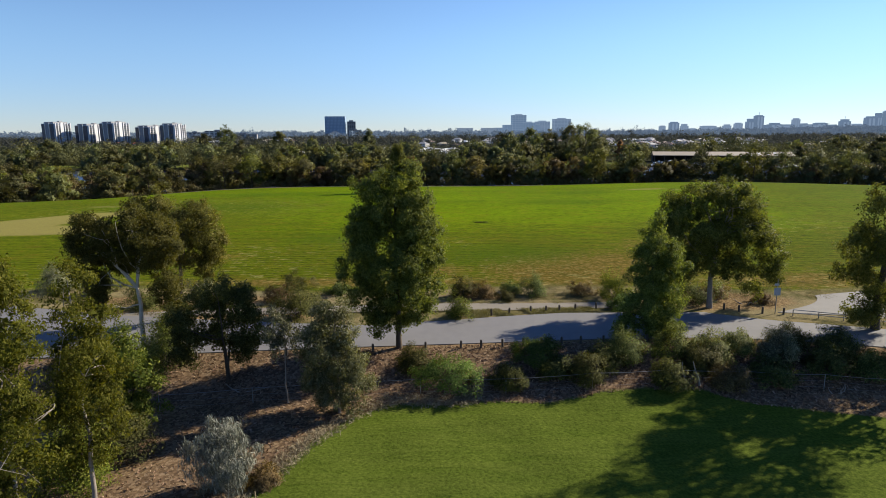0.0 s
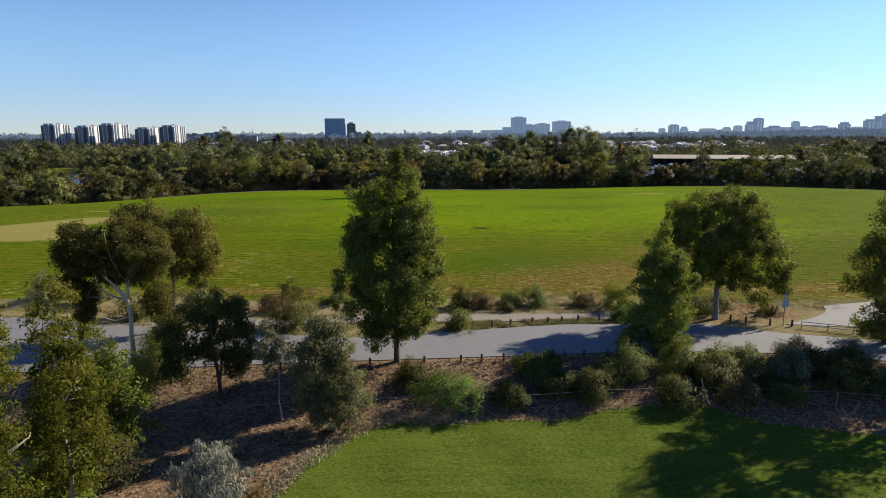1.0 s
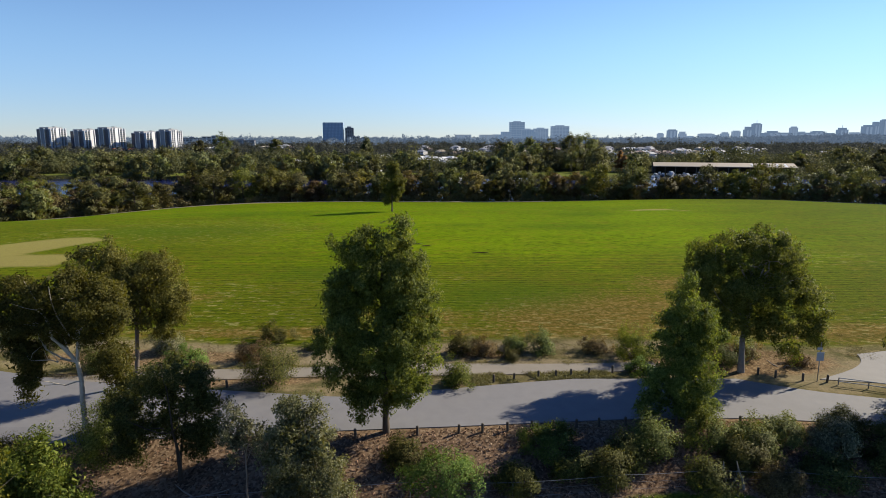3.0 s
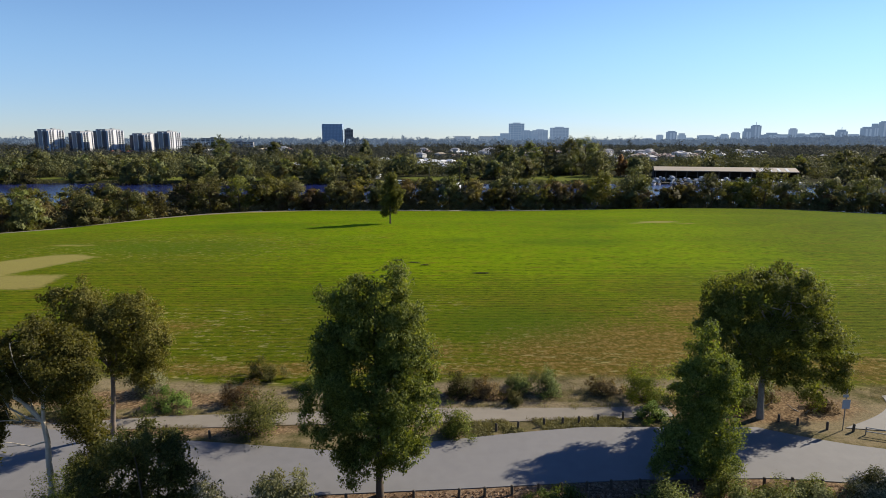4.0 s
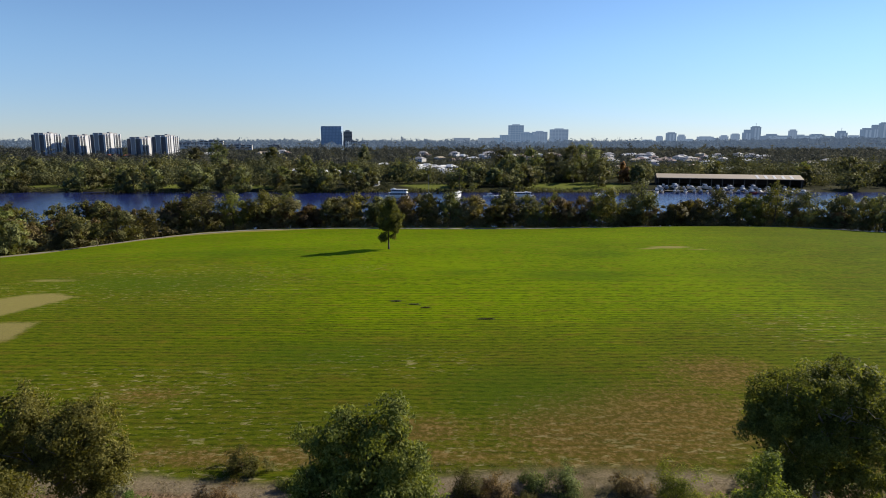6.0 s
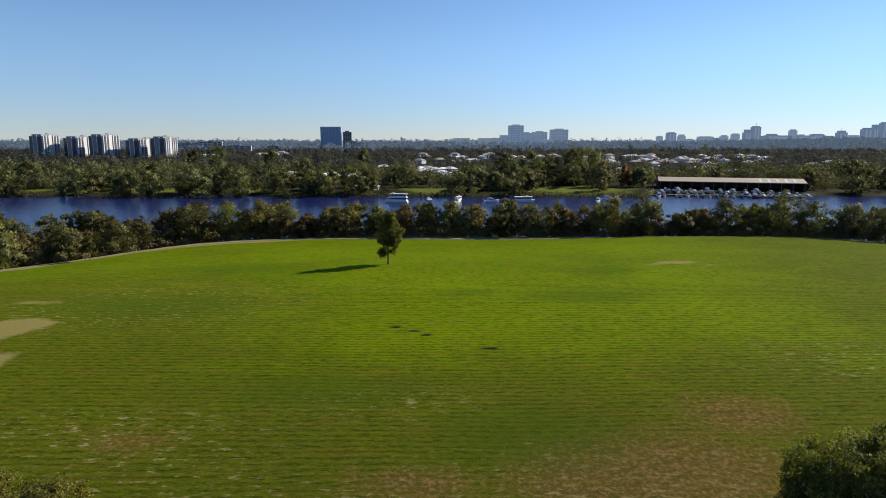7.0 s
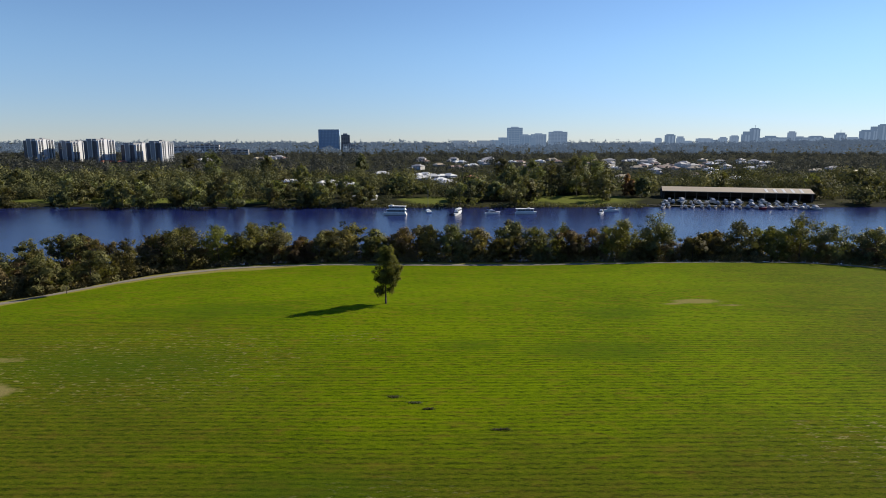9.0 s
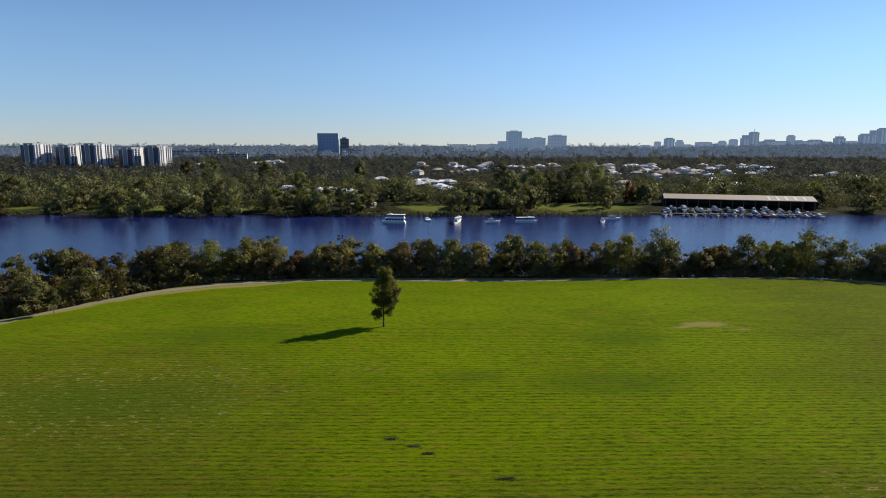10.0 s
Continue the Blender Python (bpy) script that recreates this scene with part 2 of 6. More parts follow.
    far = mix(n, l, edge(n, l, attr(n, "park"), noise_node(n, l, v, 0.06, 4), 0.3, 1.2), far, ramp(n, l, mid, (0.3, (0.07, 0.085, 0.018)), (0.7, (0.125, 0.14, 0.032))))
    sand = ramp(n, l, fine, (0.3, (0.095, 0.076, 0.054)), (0.7, (0.205, 0.165, 0.124)))
    verge = mix(n, l, maths(n, l, "MULTIPLY", edge(n, l, attr(n, "sand"), mix(n, l, 0.5, mid, tuft), 0.4, 2.0), 0.8), verge, sand)
    col = mix(n, l, edge(n, l, attr(n, "field"), mid, 0.8, 3.0), verge, field)
    col = mix(n, l, edge(n, l, attr(n, "bank"), mid, 0.25, 0.8), col, litter)
    col = mix(n, l, edge(n, l, attr(n, "lawn"), mid, 0.2, 0.9), col, lawn)
    beyond = edge(n, l, attr(n, "shore"), mid, 1.0, 3.0)
    col = mix(n, l, beyond, col, far)
    l.new(col, b.inputs["Base Color"])
    b.inputs["Roughness"].default_value = 0.9
    b.inputs["Specular IOR Level"].default_value = 0.01
    b.inputs["Sheen Roughness"].default_value = 0.35
    l.new(maths(n, l, "MULTIPLY_ADD", beyond, -0.45, 0.45), b.inputs["Sheen Weight"])
    l.new(mix(n, l, 1.0, col, (4.0, 4.2, 0.6), "MULTIPLY"), b.inputs["Sheen Tint"])
    bump(n, l, mix(n, l, 0.4, mix(n, l, 0.5, fine, stretched), tuft), 0.6, 0.14, b)
    return m


def asphalt(name, lo, hi):
    m, n, l, b = nodes_of(name)
    v = coords(n, l)
    big, mid, grit = noise_node(n, l, v, 0.15, 4), noise_node(n, l, v, 1.2, 5), noise_node(n, l, v, 40, 3)
    c = mix(n, l, 0.4, ramp(n, l, big, (0.3, lo), (0.7, hi)), ramp(n, l, mid, (0.3, lo), (0.7, hi)))
    l.new(mix(n, l, 0.3, c, ramp(n, l, grit, (0.3, lo), (0.7, hi))), b.inputs["Base Color"])
    b.inputs["Roughness"].default_value = 0.85
    bump(n, l, grit, 0.3, 0.01, b)
    return m


def water_material():
    m, n, l, b = nodes_of("river_water")
    v = coords(n, l, (0.5, 1.0, 1))
    b.inputs["Base Color"].default_value = (0.009, 0.015, 0.076, 1)
    b.inputs["Roughness"].default_value = 0.16
    b.inputs["IOR"].default_value, b.inputs["Specular IOR Level"].default_value = 1.33, 0.16
    bump(n, l, mix(n, l, 0.4, noise_node(n, l, v, 0.8, 3), noise_node(n, l, v, 0.1, 3)), 0.5, 0.35, b)
    return m


GROUND, WATER = ground_material(), water_material()
ROAD = asphalt("road_asphalt", (0.108, 0.106, 0.111), (0.152, 0.148, 0.152))
PATHMAT = asphalt("path_gravel", (0.135, 0.118, 0.094), (0.195, 0.172, 0.140))
LOT = asphalt("lot_gravel", (0.125, 0.118, 0.11), (0.172, 0.162, 0.15))
PINE = plain("treated_pine", (0.0744, 0.0589, 0.0434), 0.8, 0, 0.3, 8, 0.4)
STEEL = plain("galvanised_steel", (0.26, 0.267, 0.273), 0.45, 0.8, 0.15, 8, 0.1)
SIGN_PAINT = plain("sign_back", (0.34, 0.37, 0.42), 0.5, 0, 0.08, 2, 0.05)
WHITE = plain("white_paint", (0.72, 0.72, 0.70), 0.5, 0, 0.08, 1, 0.05)
GREYWALL = plain("grey_wall", (0.211, 0.217, 0.236), 0.7, 0, 0.12, 0.3, 0.05)
NAVYWALL = plain("navy_wall", (0.0341, 0.0403, 0.0682), 0.55, 0, 0.15, 0.3, 0.05)
GLASSY = plain("window_glass", (0.031, 0.0434, 0.0682), 0.12, 0, 0.2, 0.2, 0.0)
BRICK = plain("brick_wall", (0.198, 0.124, 0.0868), 0.85, 0, 0.2, 1, 0.1)
CREAM = plain("cream_render", (0.372, 0.341, 0.285), 0.8, 0, 0.1, 0.5, 0.1)
ROOF_PALE = plain("pale_sheet_roof", (0.372, 0.31, 0.223), 0.55, 0, 0.12, 0.2, 0.1)
ROOF_GREY = plain("grey_tile_roof", (0.25, 0.25, 0.27), 0.75, 0, 0.15, 0.5, 0.2)
ROOF_RED = plain("terracotta_roof", (0.26, 0.0806, 0.0434), 0.75, 0, 0.2, 0.5, 0.2)
ROOF_WHITE = plain("white_sheet_roof", (0.6, 0.6, 0.59), 0.45, 0, 0.08, 0.5, 0.1)
SHADE = plain("shed_shade", (0.0372, 0.031, 0.0279), 0.9, 0, 0.2, 0.5, 0.1)
TIMBER = plain("jetty_timber", (0.124, 0.105, 0.0868), 0.85, 0, 0.2, 1, 0.3)
BOATBLUE = plain("blue_gelcoat", (0.031, 0.062, 0.155), 0.3, 0, 0.1, 1, 0.0)
RED = plain("red_paint", (0.248, 0.031, 0.0248), 0.5, 0, 0.1, 1, 0.0)
BLUE_GLASS = plain("blue_curtain_wall", (0.30, 0.40, 0.54), 0.35, 0.25, 0.1, 0.05, 0.0)
MID_BLUE = plain("blue_facade", (0.2, 0.28, 0.4), 0.6, 0.0, 0.08, 0.05, 0.0)


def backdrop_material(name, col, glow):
    """The far skyline, a backdrop on the horizon: haze put into colour and glow."""
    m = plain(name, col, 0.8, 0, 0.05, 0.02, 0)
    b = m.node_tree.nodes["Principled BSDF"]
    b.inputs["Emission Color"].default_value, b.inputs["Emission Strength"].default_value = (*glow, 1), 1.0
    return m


HAZE_TOWER = backdrop_material("hazy_skyline_facade", (0.15, 0.18, 0.22), (0.085, 0.112, 0.15))
HAZE_DARK = backdrop_material("hazy_dark_skyline", (0.10, 0.125, 0.165), (0.062, 0.088, 0.124))
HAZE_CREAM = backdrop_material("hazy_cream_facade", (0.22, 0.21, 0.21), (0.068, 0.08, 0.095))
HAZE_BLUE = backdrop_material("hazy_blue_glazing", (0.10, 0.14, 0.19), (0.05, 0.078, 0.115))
HAZE_GLASS = backdrop_material("hazy_skyline_glazing", (0.168, 0.202, 0.252), (0.09, 0.118, 0.155))

# ---- mesh helpers ----


def part(name, bm, material, parent, label=""):
    me = bpy.data.meshes.new(name)
    bm.to_mesh(me)
    bm.free()
    return linked(name, me, material, parent, label)


def linked(name, me, material, parent=None, label=""):
    if material is not None and not me.materials:
        me.materials.append(material)
    ob = new(name, me)
    if parent is not None:
        ob.parent = parent
    return tagged(ob, label)


def array_mesh(name, verts, faces, smooth=False):
    """A mesh from numpy arrays, all faces with the same number of corners."""
    me = bpy.data.meshes.new(name)
    verts, faces = np.asarray(verts, np.float32), np.asarray(faces, np.int32)
    k = faces.shape[1]
    me.vertices.add(len(verts))
    me.vertices.foreach_set("co", verts.ravel())
    me.loops.add(faces.size)
    me.loops.foreach_set("vertex_index", faces.ravel())
    me.polygons.add(len(faces))
    me.polygons.foreach_set("loop_start", np.arange(len(faces), dtype=np.int32) * k)
    me.polygons.foreach_set("use_smooth", np.full(len(faces), smooth))
    me.update(calc_edges=True)
    return me


def puffed(me, normals):
    """Shade a cloud of leaves as the round masses that they make up."""
    me.polygons.foreach_set("use_smooth", np.full(len(me.polygons), True))
    me.normals_split_custom_set_from_vertices((normals / (np.linalg.norm(normals, axis=1, keepdims=True) + 1e-9)).tolist())
    return me


def box(bm, x0, y0, z0, x1, y1, z1, bevel=0.0):
    r = bmesh.ops.create_cube(bm, size=1.0)["verts"]
    bmesh.ops.transform(bm, matrix=Matrix.Translation(((x0 + x1) / 2, (y0 + y1) / 2, (z0 + z1) / 2)) @ Matrix.Diagonal((x1 - x0, y1 - y0, z1 - z0, 1)), verts=r)
    if bevel:
        edges = list({e for v in r for e in v.link_edges})
        bmesh.ops.bevel(bm, geom=edges, offset=bevel, segments=1, affect="EDGES")
    return r


def boxes(*dims, bevel=0.0):
    bm = bmesh.new()
    for d in dims:
        box(bm, *d, bevel=bevel)
    return bm


def tube(points, radii, sides=6, cap=True):
    """A tapered tube along points: its vertices and faces as arrays."""
    pts, radii = np.asarray(points, float), np.asarray(radii, float)
    ahead = np.gradient(pts, axis=0)
    ahead /= np.linalg.norm(ahead, axis=1, keepdims=True) + 1e-9
    ref = np.where(np.abs(ahead[:, :1]) < 0.8, np.array([[1.0, 0, 0]]), np.array([[0, 1.0, 0]]))
    u = np.cross(ahead, ref)
    u /= np.linalg.norm(u, axis=1, keepdims=True)
    w = np.cross(ahead, u)
    a = np.linspace(0, 2 * np.pi, sides, endpoint=False)
    ring = u[:, None] * np.cos(a)[None, :, None] + w[:, None] * np.sin(a)[None, :, None]
    v = (pts[:, None] + ring * radii[:, None, None]).reshape(-1, 3)
    i, j = np.meshgrid(np.arange(len(pts) - 1), np.arange(sides), indexing="ij")
    i, j = i.ravel(), j.ravel()
    k = (j + 1) % sides
    f = np.stack([i * sides + j, i * sides + k, (i + 1) * sides + k, (i + 1) * sides + j], 1)
    return v, f


def joined(pieces):
    vs, fs, at = [], [], 0
    for v, f in pieces:
        vs.append(v)
        fs.append(f + at)
        at += len(v)
    return np.concatenate(vs), np.concatenate(fs)


# ---- the lie of the land ----
PROFILE_Y = (-400, 35.2, 41.0, 56.0, 70.0, 91.0, 112.0, 143.0, 170.0, 194.0, 204.0, 226.0, 240.0, 396.0, 404.0, 412.0, 430.0, 600.0, 800.0, 1100.0, 2000.0, 4900.0)
PROFILE_Z = (-1.4, -1.4, 0.0, 0.0, 0.9, 1.9, 2.1, 1.6, 0.2, -1.4, -2.0, -7.6, -9.8, -10.2, -9.0, -7.2, -6.2, -4.0, -1.0, 4.5, 10.0, 18.0)
FINE_Y = np.arange(-400, 4900, 0.5)
FINE_Z = np.interp(FINE_Y, PROFILE_Y, PROFILE_Z)
SOFT_Z = np.convolve(np.pad(FINE_Z, 12, mode="edge"), np.ones(25) / 25, mode="valid")
FINE_Z = np.where(FINE_Y < 50, np.convolve(np.pad(FINE_Z, 2, mode="edge"), np.ones(5) / 5, mode="valid"), SOFT_Z)
WATER_Z = -8.3


def step(a, b, v):
    t = np.clip((np.asarray(v, float) - a) / (b - a), 0, 1)
    return t * t * (3 - 2 * t)


def path_y(x):
    """Where the walking path runs along the far rim of the field."""
    return np.interp(x, (-140, -110, -97, -90, -84, -77, -68, -56, -42, -30, 95, 106, 114, 140), (118, 140, 150, 157, 165.5, 175, 183.5, 190, 193.5, 195, 194, 190, 186, 172))


def gz(x, y):
    x, y = np.asarray(x, float), np.asarray(y, float)
    rim = path_y(x)
    shift = (195 - rim) * step(95, 150, y) * (1 - step(0, 1, (y - rim - 4) / 66))
    z = np.interp(y + shift, FINE_Y, FINE_Z)
    z = z + 0.9 * step(10, 80, x) * step(90, 140, y) * (1 - step(190, 205, y))
    wave = 0.05 * np.sin(x * 0.9 + y * 0.5) + 0.04 * np.sin(x * 0.37 - y * 1.1)
    z = z + 15 * np.exp(-((x - 1780) / 380) ** 2 - ((y - 2650) / 260) ** 2)
    return z + wave * (1 - step(38, 41, y)) + 0.12 * np.sin(x * 0.05 + 1) * np.sin(y * 0.06) * step(60, 80, y) * (1 - step(190, 200, y))


def lawn_edge(x):
    return np.interp(x, (-40, -14, -11, -9.4, -8.6, -7, -5.6, -3, 0, 6.7, 9.4, 12.4, 16.4, 18.6, 25, 40), (-30, 8, 20, 25.3, 27, 31, 33.6, 35.3, 35.2, 35.2, 36, 36.8, 36.5, 35.2, 33.2, 30.5))


def near_edge(x):
    return np.interp(x, (-80, -23.5, -6, 1, 12, 20, 25, 34, 60), (38.5, 40.3, 41.6, 42.1, 43.1, 43.2, 42.6, 40.5, 33))


def far_edge(x):
    return np.interp(x, (-80, -45, -34, -28, -20, -7, 0, 5, 10, 22, 24.5, 27, 31, 40, 60), (60, 54, 51.4, 49.6, 48.3, 46.5, 47.7, 48.8, 49.7, 49.7, 48.3, 47.2, 46.0, 42.8, 37))


def ground_sheet():
    def spread(core, lo, hi, first):
        out, d = [], first
        v = core[-1]
        while v < hi:
            d *= 1.22
            v += d
            out.append(min(v, hi))
        pre, d, v = [], first, core[0]
        while v > lo:
            d *= 1.22
            v -= d
            pre.append(max(v, lo))
        return np.r_[pre[::-1], core, out]
    xs = spread(np.arange(-46, 46.1, 0.55), -4200, 4200, 0.8)
    ys = spread(np.r_[np.arange(14, 62, 0.3), np.arange(62, 216, 1.1), np.arange(216, 450, 4)], -300, 4800, 3)
    X, Y = np.meshgrid(xs, ys)
    x, y = X.ravel(), Y.ravel()
    i, j = np.meshgrid(np.arange(len(ys) - 1), np.arange(len(xs) - 1), indexing="ij")
    a = (i * len(xs) + j).ravel()
    me = array_mesh("ground", np.stack([x, y, gz(x, y)], 1), np.stack([a, a + 1, a + 1 + len(xs), a + len(xs)], 1), True)

    def blob(cx, cy, rx, ry):
        return 1 - np.hypot((x - cx) / rx, (y - cy) / ry)

    def polygon(*corners):
        d = np.full(x.shape, 9.0)
        for (xa, ya), (xb, yb) in zip(corners, corners[1:] + corners[:1]):
            d = np.minimum(d, ((yb - ya) * (x - xa) - (xb - xa) * (y - ya)) / math.hypot(xb - xa, yb - ya))
        return d * 0.5
    masks = {
        "lawn": np.clip(lawn_edge(x) - y, -9, 9),
        "bank": np.maximum.reduce([np.clip(near_edge(x) + 1.2 - y, -9, 9), 1.4 * blob(24.0, 53.2, 7.5, 2.9), 1.3 * blob(-20, 49.8, 11, 1.7), 1.2 * blob(-24, 54.2, 9, 1.6), 1.2 * blob(3, 55, 3, 1.2)]),
        "field": np.clip(y - 57.6 - 1.0 * np.sin(x * 0.15), -9, 9),
        "shore": np.clip(y - path_y(x) - 5, -9, 9),
        "dry": np.maximum.reduce([blob(18, 65.5, 10, 6), blob(14, 64, 7, 5) + 0.25, blob(28, 75, 7, 5) - 0.3, blob(-10, 60, 22, 1.6) - 0.2, blob(-2, 64, 7, 3) - 0.4, blob(-27, 70, 9, 4) - 0.75, blob(40, 60, 14, 2.5)]),
        "sand": np.maximum.reduce([blob(29.5, 51.0, 7, 3.2), blob(18, 56.8, 8, 1.6) - 0.2, blob(4, 56.6, 9, 1.5) - 0.2, blob(-9, 55.4, 9, 2.0), blob(-20, 56.4, 9, 1.5) - 0.1, blob(-34, 57, 12, 1.8), blob(0, 53.2, 50, 0.7) - 0.1]),
        "straw": np.maximum.reduce([blob(-42, 112, 20, 13), blob(-58, 104, 12, 9), blob(-14, 122, 9, 4) - 0.3, blob(-22, 66, 12, 5) - 0.2, blob(8, 67, 9, 4) - 0.2, blob(46, 88, 14, 7) - 0.2, (66 - y) / 12 - 0.1, blob(-6, 78, 9, 3.5), blob(-30, 72, 16, 5) - 0.2]),
        "park": np.maximum.reduce([blob(-200, 430, 75, 14), blob(-120, 424, 30, 8), blob(90, 436, 36, 26), blob(-6, 432, 18, 18), blob(-420, 800, 60, 60) - 0.2, blob(330, 436, 30, 10) - 0.3]),
        "worn": np.maximum.reduce([blob(32, 82, 17, 9) + 0.1, blob(62, 92, 16, 10) - 0.3, (88 - y) / 16, np.clip((-x - 14 - 0.12 * y) / 22, -3, 0.6) + 0.15 - 1.2 * step(110, 150, y), np.clip((x - 30 - 0.2 * y) / 26, -3, 0.5) - 0.2]),
        "lush": np.maximum.reduce([blob(10, 96, 28, 18), blob(38, 106, 22, 16), blob(0, 126, 20, 14) - 0.2, blob(44, 128, 22, 12) - 0.1, blob(-10, 160, 40, 18) - 0.3, blob(50, 165, 34, 16) - 0.2, blob(-26, 100, 12, 10) - 0.35]),
        "deep": np.maximum.reduce([blob(22, 115, 10, 4), blob(31, 135, 9, 5) - 0.2, blob(8, 71, 8, 5), blob(-12, 80, 9, 4) - 0.1, blob(-45, 110, 18, 7) - 0.2, blob(-40, 138, 20, 8) - 0.4, blob(4, 118, 6, 3) - 0.3]),
        "bare": np.maximum.reduce([polygon((-78, 84), (-58, 104.5), (-52, 101.5), (-57, 90.5), (-68, 76)), polygon((-60, 89), (-49.6, 89.8), (-49, 83), (-60, 82)), blob(48, 143, 4.2, 1.8), blob(53, 139.5, 3, 0.7) - 0.1, blob(43, 141, 2.5, 0.6) - 0.1, blob(-62, 112, 5, 1.2) - 0.3, (1.6 - np.abs(y - path_y(x) - 3.5) / 2.2) * 0.6, (1.7 - np.abs(y - path_y(x) + 2.6) / 2.4) * 0.6 - 1.5 * step(-50, -30, x)]),
    }
    for name, val in masks.items():
        me.attributes.new(name, "FLOAT", "POINT").data.foreach_set("value", val.astype(np.float32))
    tagged(linked("ground", me, GROUND), "gently domed parkland of green lawn, bark mulch and sandy verge", "ground", kind="structure")


ground_sheet()


def draped(name, left, right, lift, thick, material, label, category, kind="structure"):
    """A sheet between two lines of (x, y), laid on the land with a skirt round it."""
    n, across = len(left), 6
    L, R = np.asarray(left, float), np.asarray(right, float)
    s = np.linspace(0, 1, across)[None, :, None]
    p = (L[:, None] * (1 - s) + R[:, None] * s).reshape(-1, 2)
    z = gz(p[:, 0], p[:, 1]) + lift
    v = np.c_[p, z]
    low = v - (0, 0, thick)
    i, j = np.meshgrid(np.arange(n - 1), np.arange(across - 1), indexing="ij")
    a = (i * across + j).ravel()
    top = np.stack([a, a + 1, a + 1 + across, a + across], 1)
    m = n * across
    ring = np.r_[np.arange(across), np.arange(1, n) * across + across - 1, ((n - 1) * across + np.arange(across - 1))[::-1], (np.arange(1, n - 1) * across)[::-1]]
    nxt = np.roll(ring, -1)
    side = np.stack([ring, ring + m, nxt + m, nxt], 1)
    me = array_mesh(name, np.r_[v, low], np.r_[top, side])
    return tagged(linked(name, me, material), label, category, kind=kind)


rx = np.linspace(-80, 60, 200)
draped("road", [(x, near_edge(x)) for x in rx], [(x, far_edge(x)) for x in rx], 0.05, 0.3, ROAD, "pale grey worn asphalt park road", "road")
lot = np.linspace(0, 1, 24)
draped("parking_lot", [(28.2 + 6 * t + 1.5 * math.sin(3 * t), 49.6 + 5.2 * t) for t in lot], [(46 + 4 * t, 46.5 + 12 * t) for t in lot], 0.045, 0.3, LOT, "pale gravel parking lot behind a low steel rail", "parking lot")
sx = np.linspace(-42, 17, 90)
draped("footpath", [(x, 49.9 + 1.2 * step(-8, 10, x) - 0.3 * np.sin(x * 0.25) + 0.02 * np.maximum(0, -20 - x) * -8) for x in sx], [(x, 51.7 + 1.4 * step(-12, 6, x) - 0.35 * np.sin(x * 0.2) + 0.02 * np.maximum(0, -20 - x) * -8) for x in sx], 0.04, 0.25, PATHMAT, "narrow sandy gravel footpath beside the road", "path")
px_ = np.linspace(-130, 135, 160)
draped("rim_path", [(x, path_y(x) - 1.4 - 2.0 * step(40, 80, -x)) for x in px_], [(x, path_y(x) + 1.5) for x in px_], 0.05, 0.25, PATHMAT, "sandy walking path round the rim of the field", "path")
# river
wx = np.linspace(-900, 900, 61)
me = array_mesh("water", [(x, y, WATER_Z) for y in (205, 300, 455) for x in wx], [(r * 61 + c, r * 61 + c + 1, (r + 1) * 61 + c + 1, (r + 1) * 61 + c) for r in range(2) for c in range(60)])
tagged(linked("water", me, WATER), "wide calm deep blue river", "river", kind="structure")

# ---- trees ----


def leaves_at(rng, centres, spread, count, length, droop, thin=0.36, squash=0.8, out=None, jitter=0.45):
    """Pointed leaf blades in clumps about the given centres, facing outwards: vertices and faces."""
    centres = np.asarray(centres, float)
    n = len(centres) * count
    c = np.repeat(centres, count, axis=0)
    s = np.repeat(np.broadcast_to(np.asarray(spread, float), len(centres)), count)
    off = rng.normal(size=(n, 3)) * 0.5
    far = np.linalg.norm(off, axis=1, keepdims=True)
    off *= np.minimum(1.0, 0.95 / far)
    off[:, 2] *= squash
    p = c + off * s[:, None]
    face = off / (np.linalg.norm(off, axis=1, keepdims=True) + 1e-9) * 0.7 + (0, 0, 0.15)
    if out is not None:
        face = face + np.repeat(out, count, axis=0) * 0.7
    face = face + rng.normal(size=(n, 3)) * jitter
    face /= np.linalg.norm(face, axis=1, keepdims=True) + 1e-9
    axis = rng.normal(size=(n, 3)) * 0.75
    axis[:, 2] -= droop
    axis -= (axis * face).sum(1, keepdims=True) * face
    axis /= np.linalg.norm(axis, axis=1, keepdims=True) + 1e-9
    side = np.cross(face, axis)
    ln = (length * rng.uniform(0.6, 1.35, n))[:, None]
    p = p - axis * ln * 0.5
    v = np.stack([p + side * ln * thin * 0.55, p + axis * ln, p - side * ln * thin * 0.55], 1).reshape(-1, 3)
    return v, np.arange(n * 3).reshape(-1, 3)


def lobe_points(rng, lobes, n, shell=0.55):
    """Clump centres in ellipsoids (x, y, z, rx, ry, rz), thicker towards the skin."""
    lobes = np.asarray(lobes, float)
    w = (lobes[:, 3] * lobes[:, 4] * lobes[:, 5]) ** 0.62
    k = rng.choice(len(lobes), n, p=w / w.sum())
    d = rng.normal(size=(n, 3))
    d /= np.linalg.norm(d, axis=1, keepdims=True)
    r = shell + (1 - shell) * rng.random(n) ** 0.6
    r = np.where(rng.random(n) < 0.22, rng.random(n), r)
    return lobes[k, :3] + d * r[:, None] * lobes[k, 3:], d


def bent(rng, a, b, steps, sway):
    t = np.linspace(0, 1, steps)[:, None]
    p = np.asarray(a, float) * (1 - t) + np.asarray(b, float) * t
    return p + np.cumsum(rng.normal(size=(steps, 3)) * sway, 0) * (t * (1 - t) * 4)


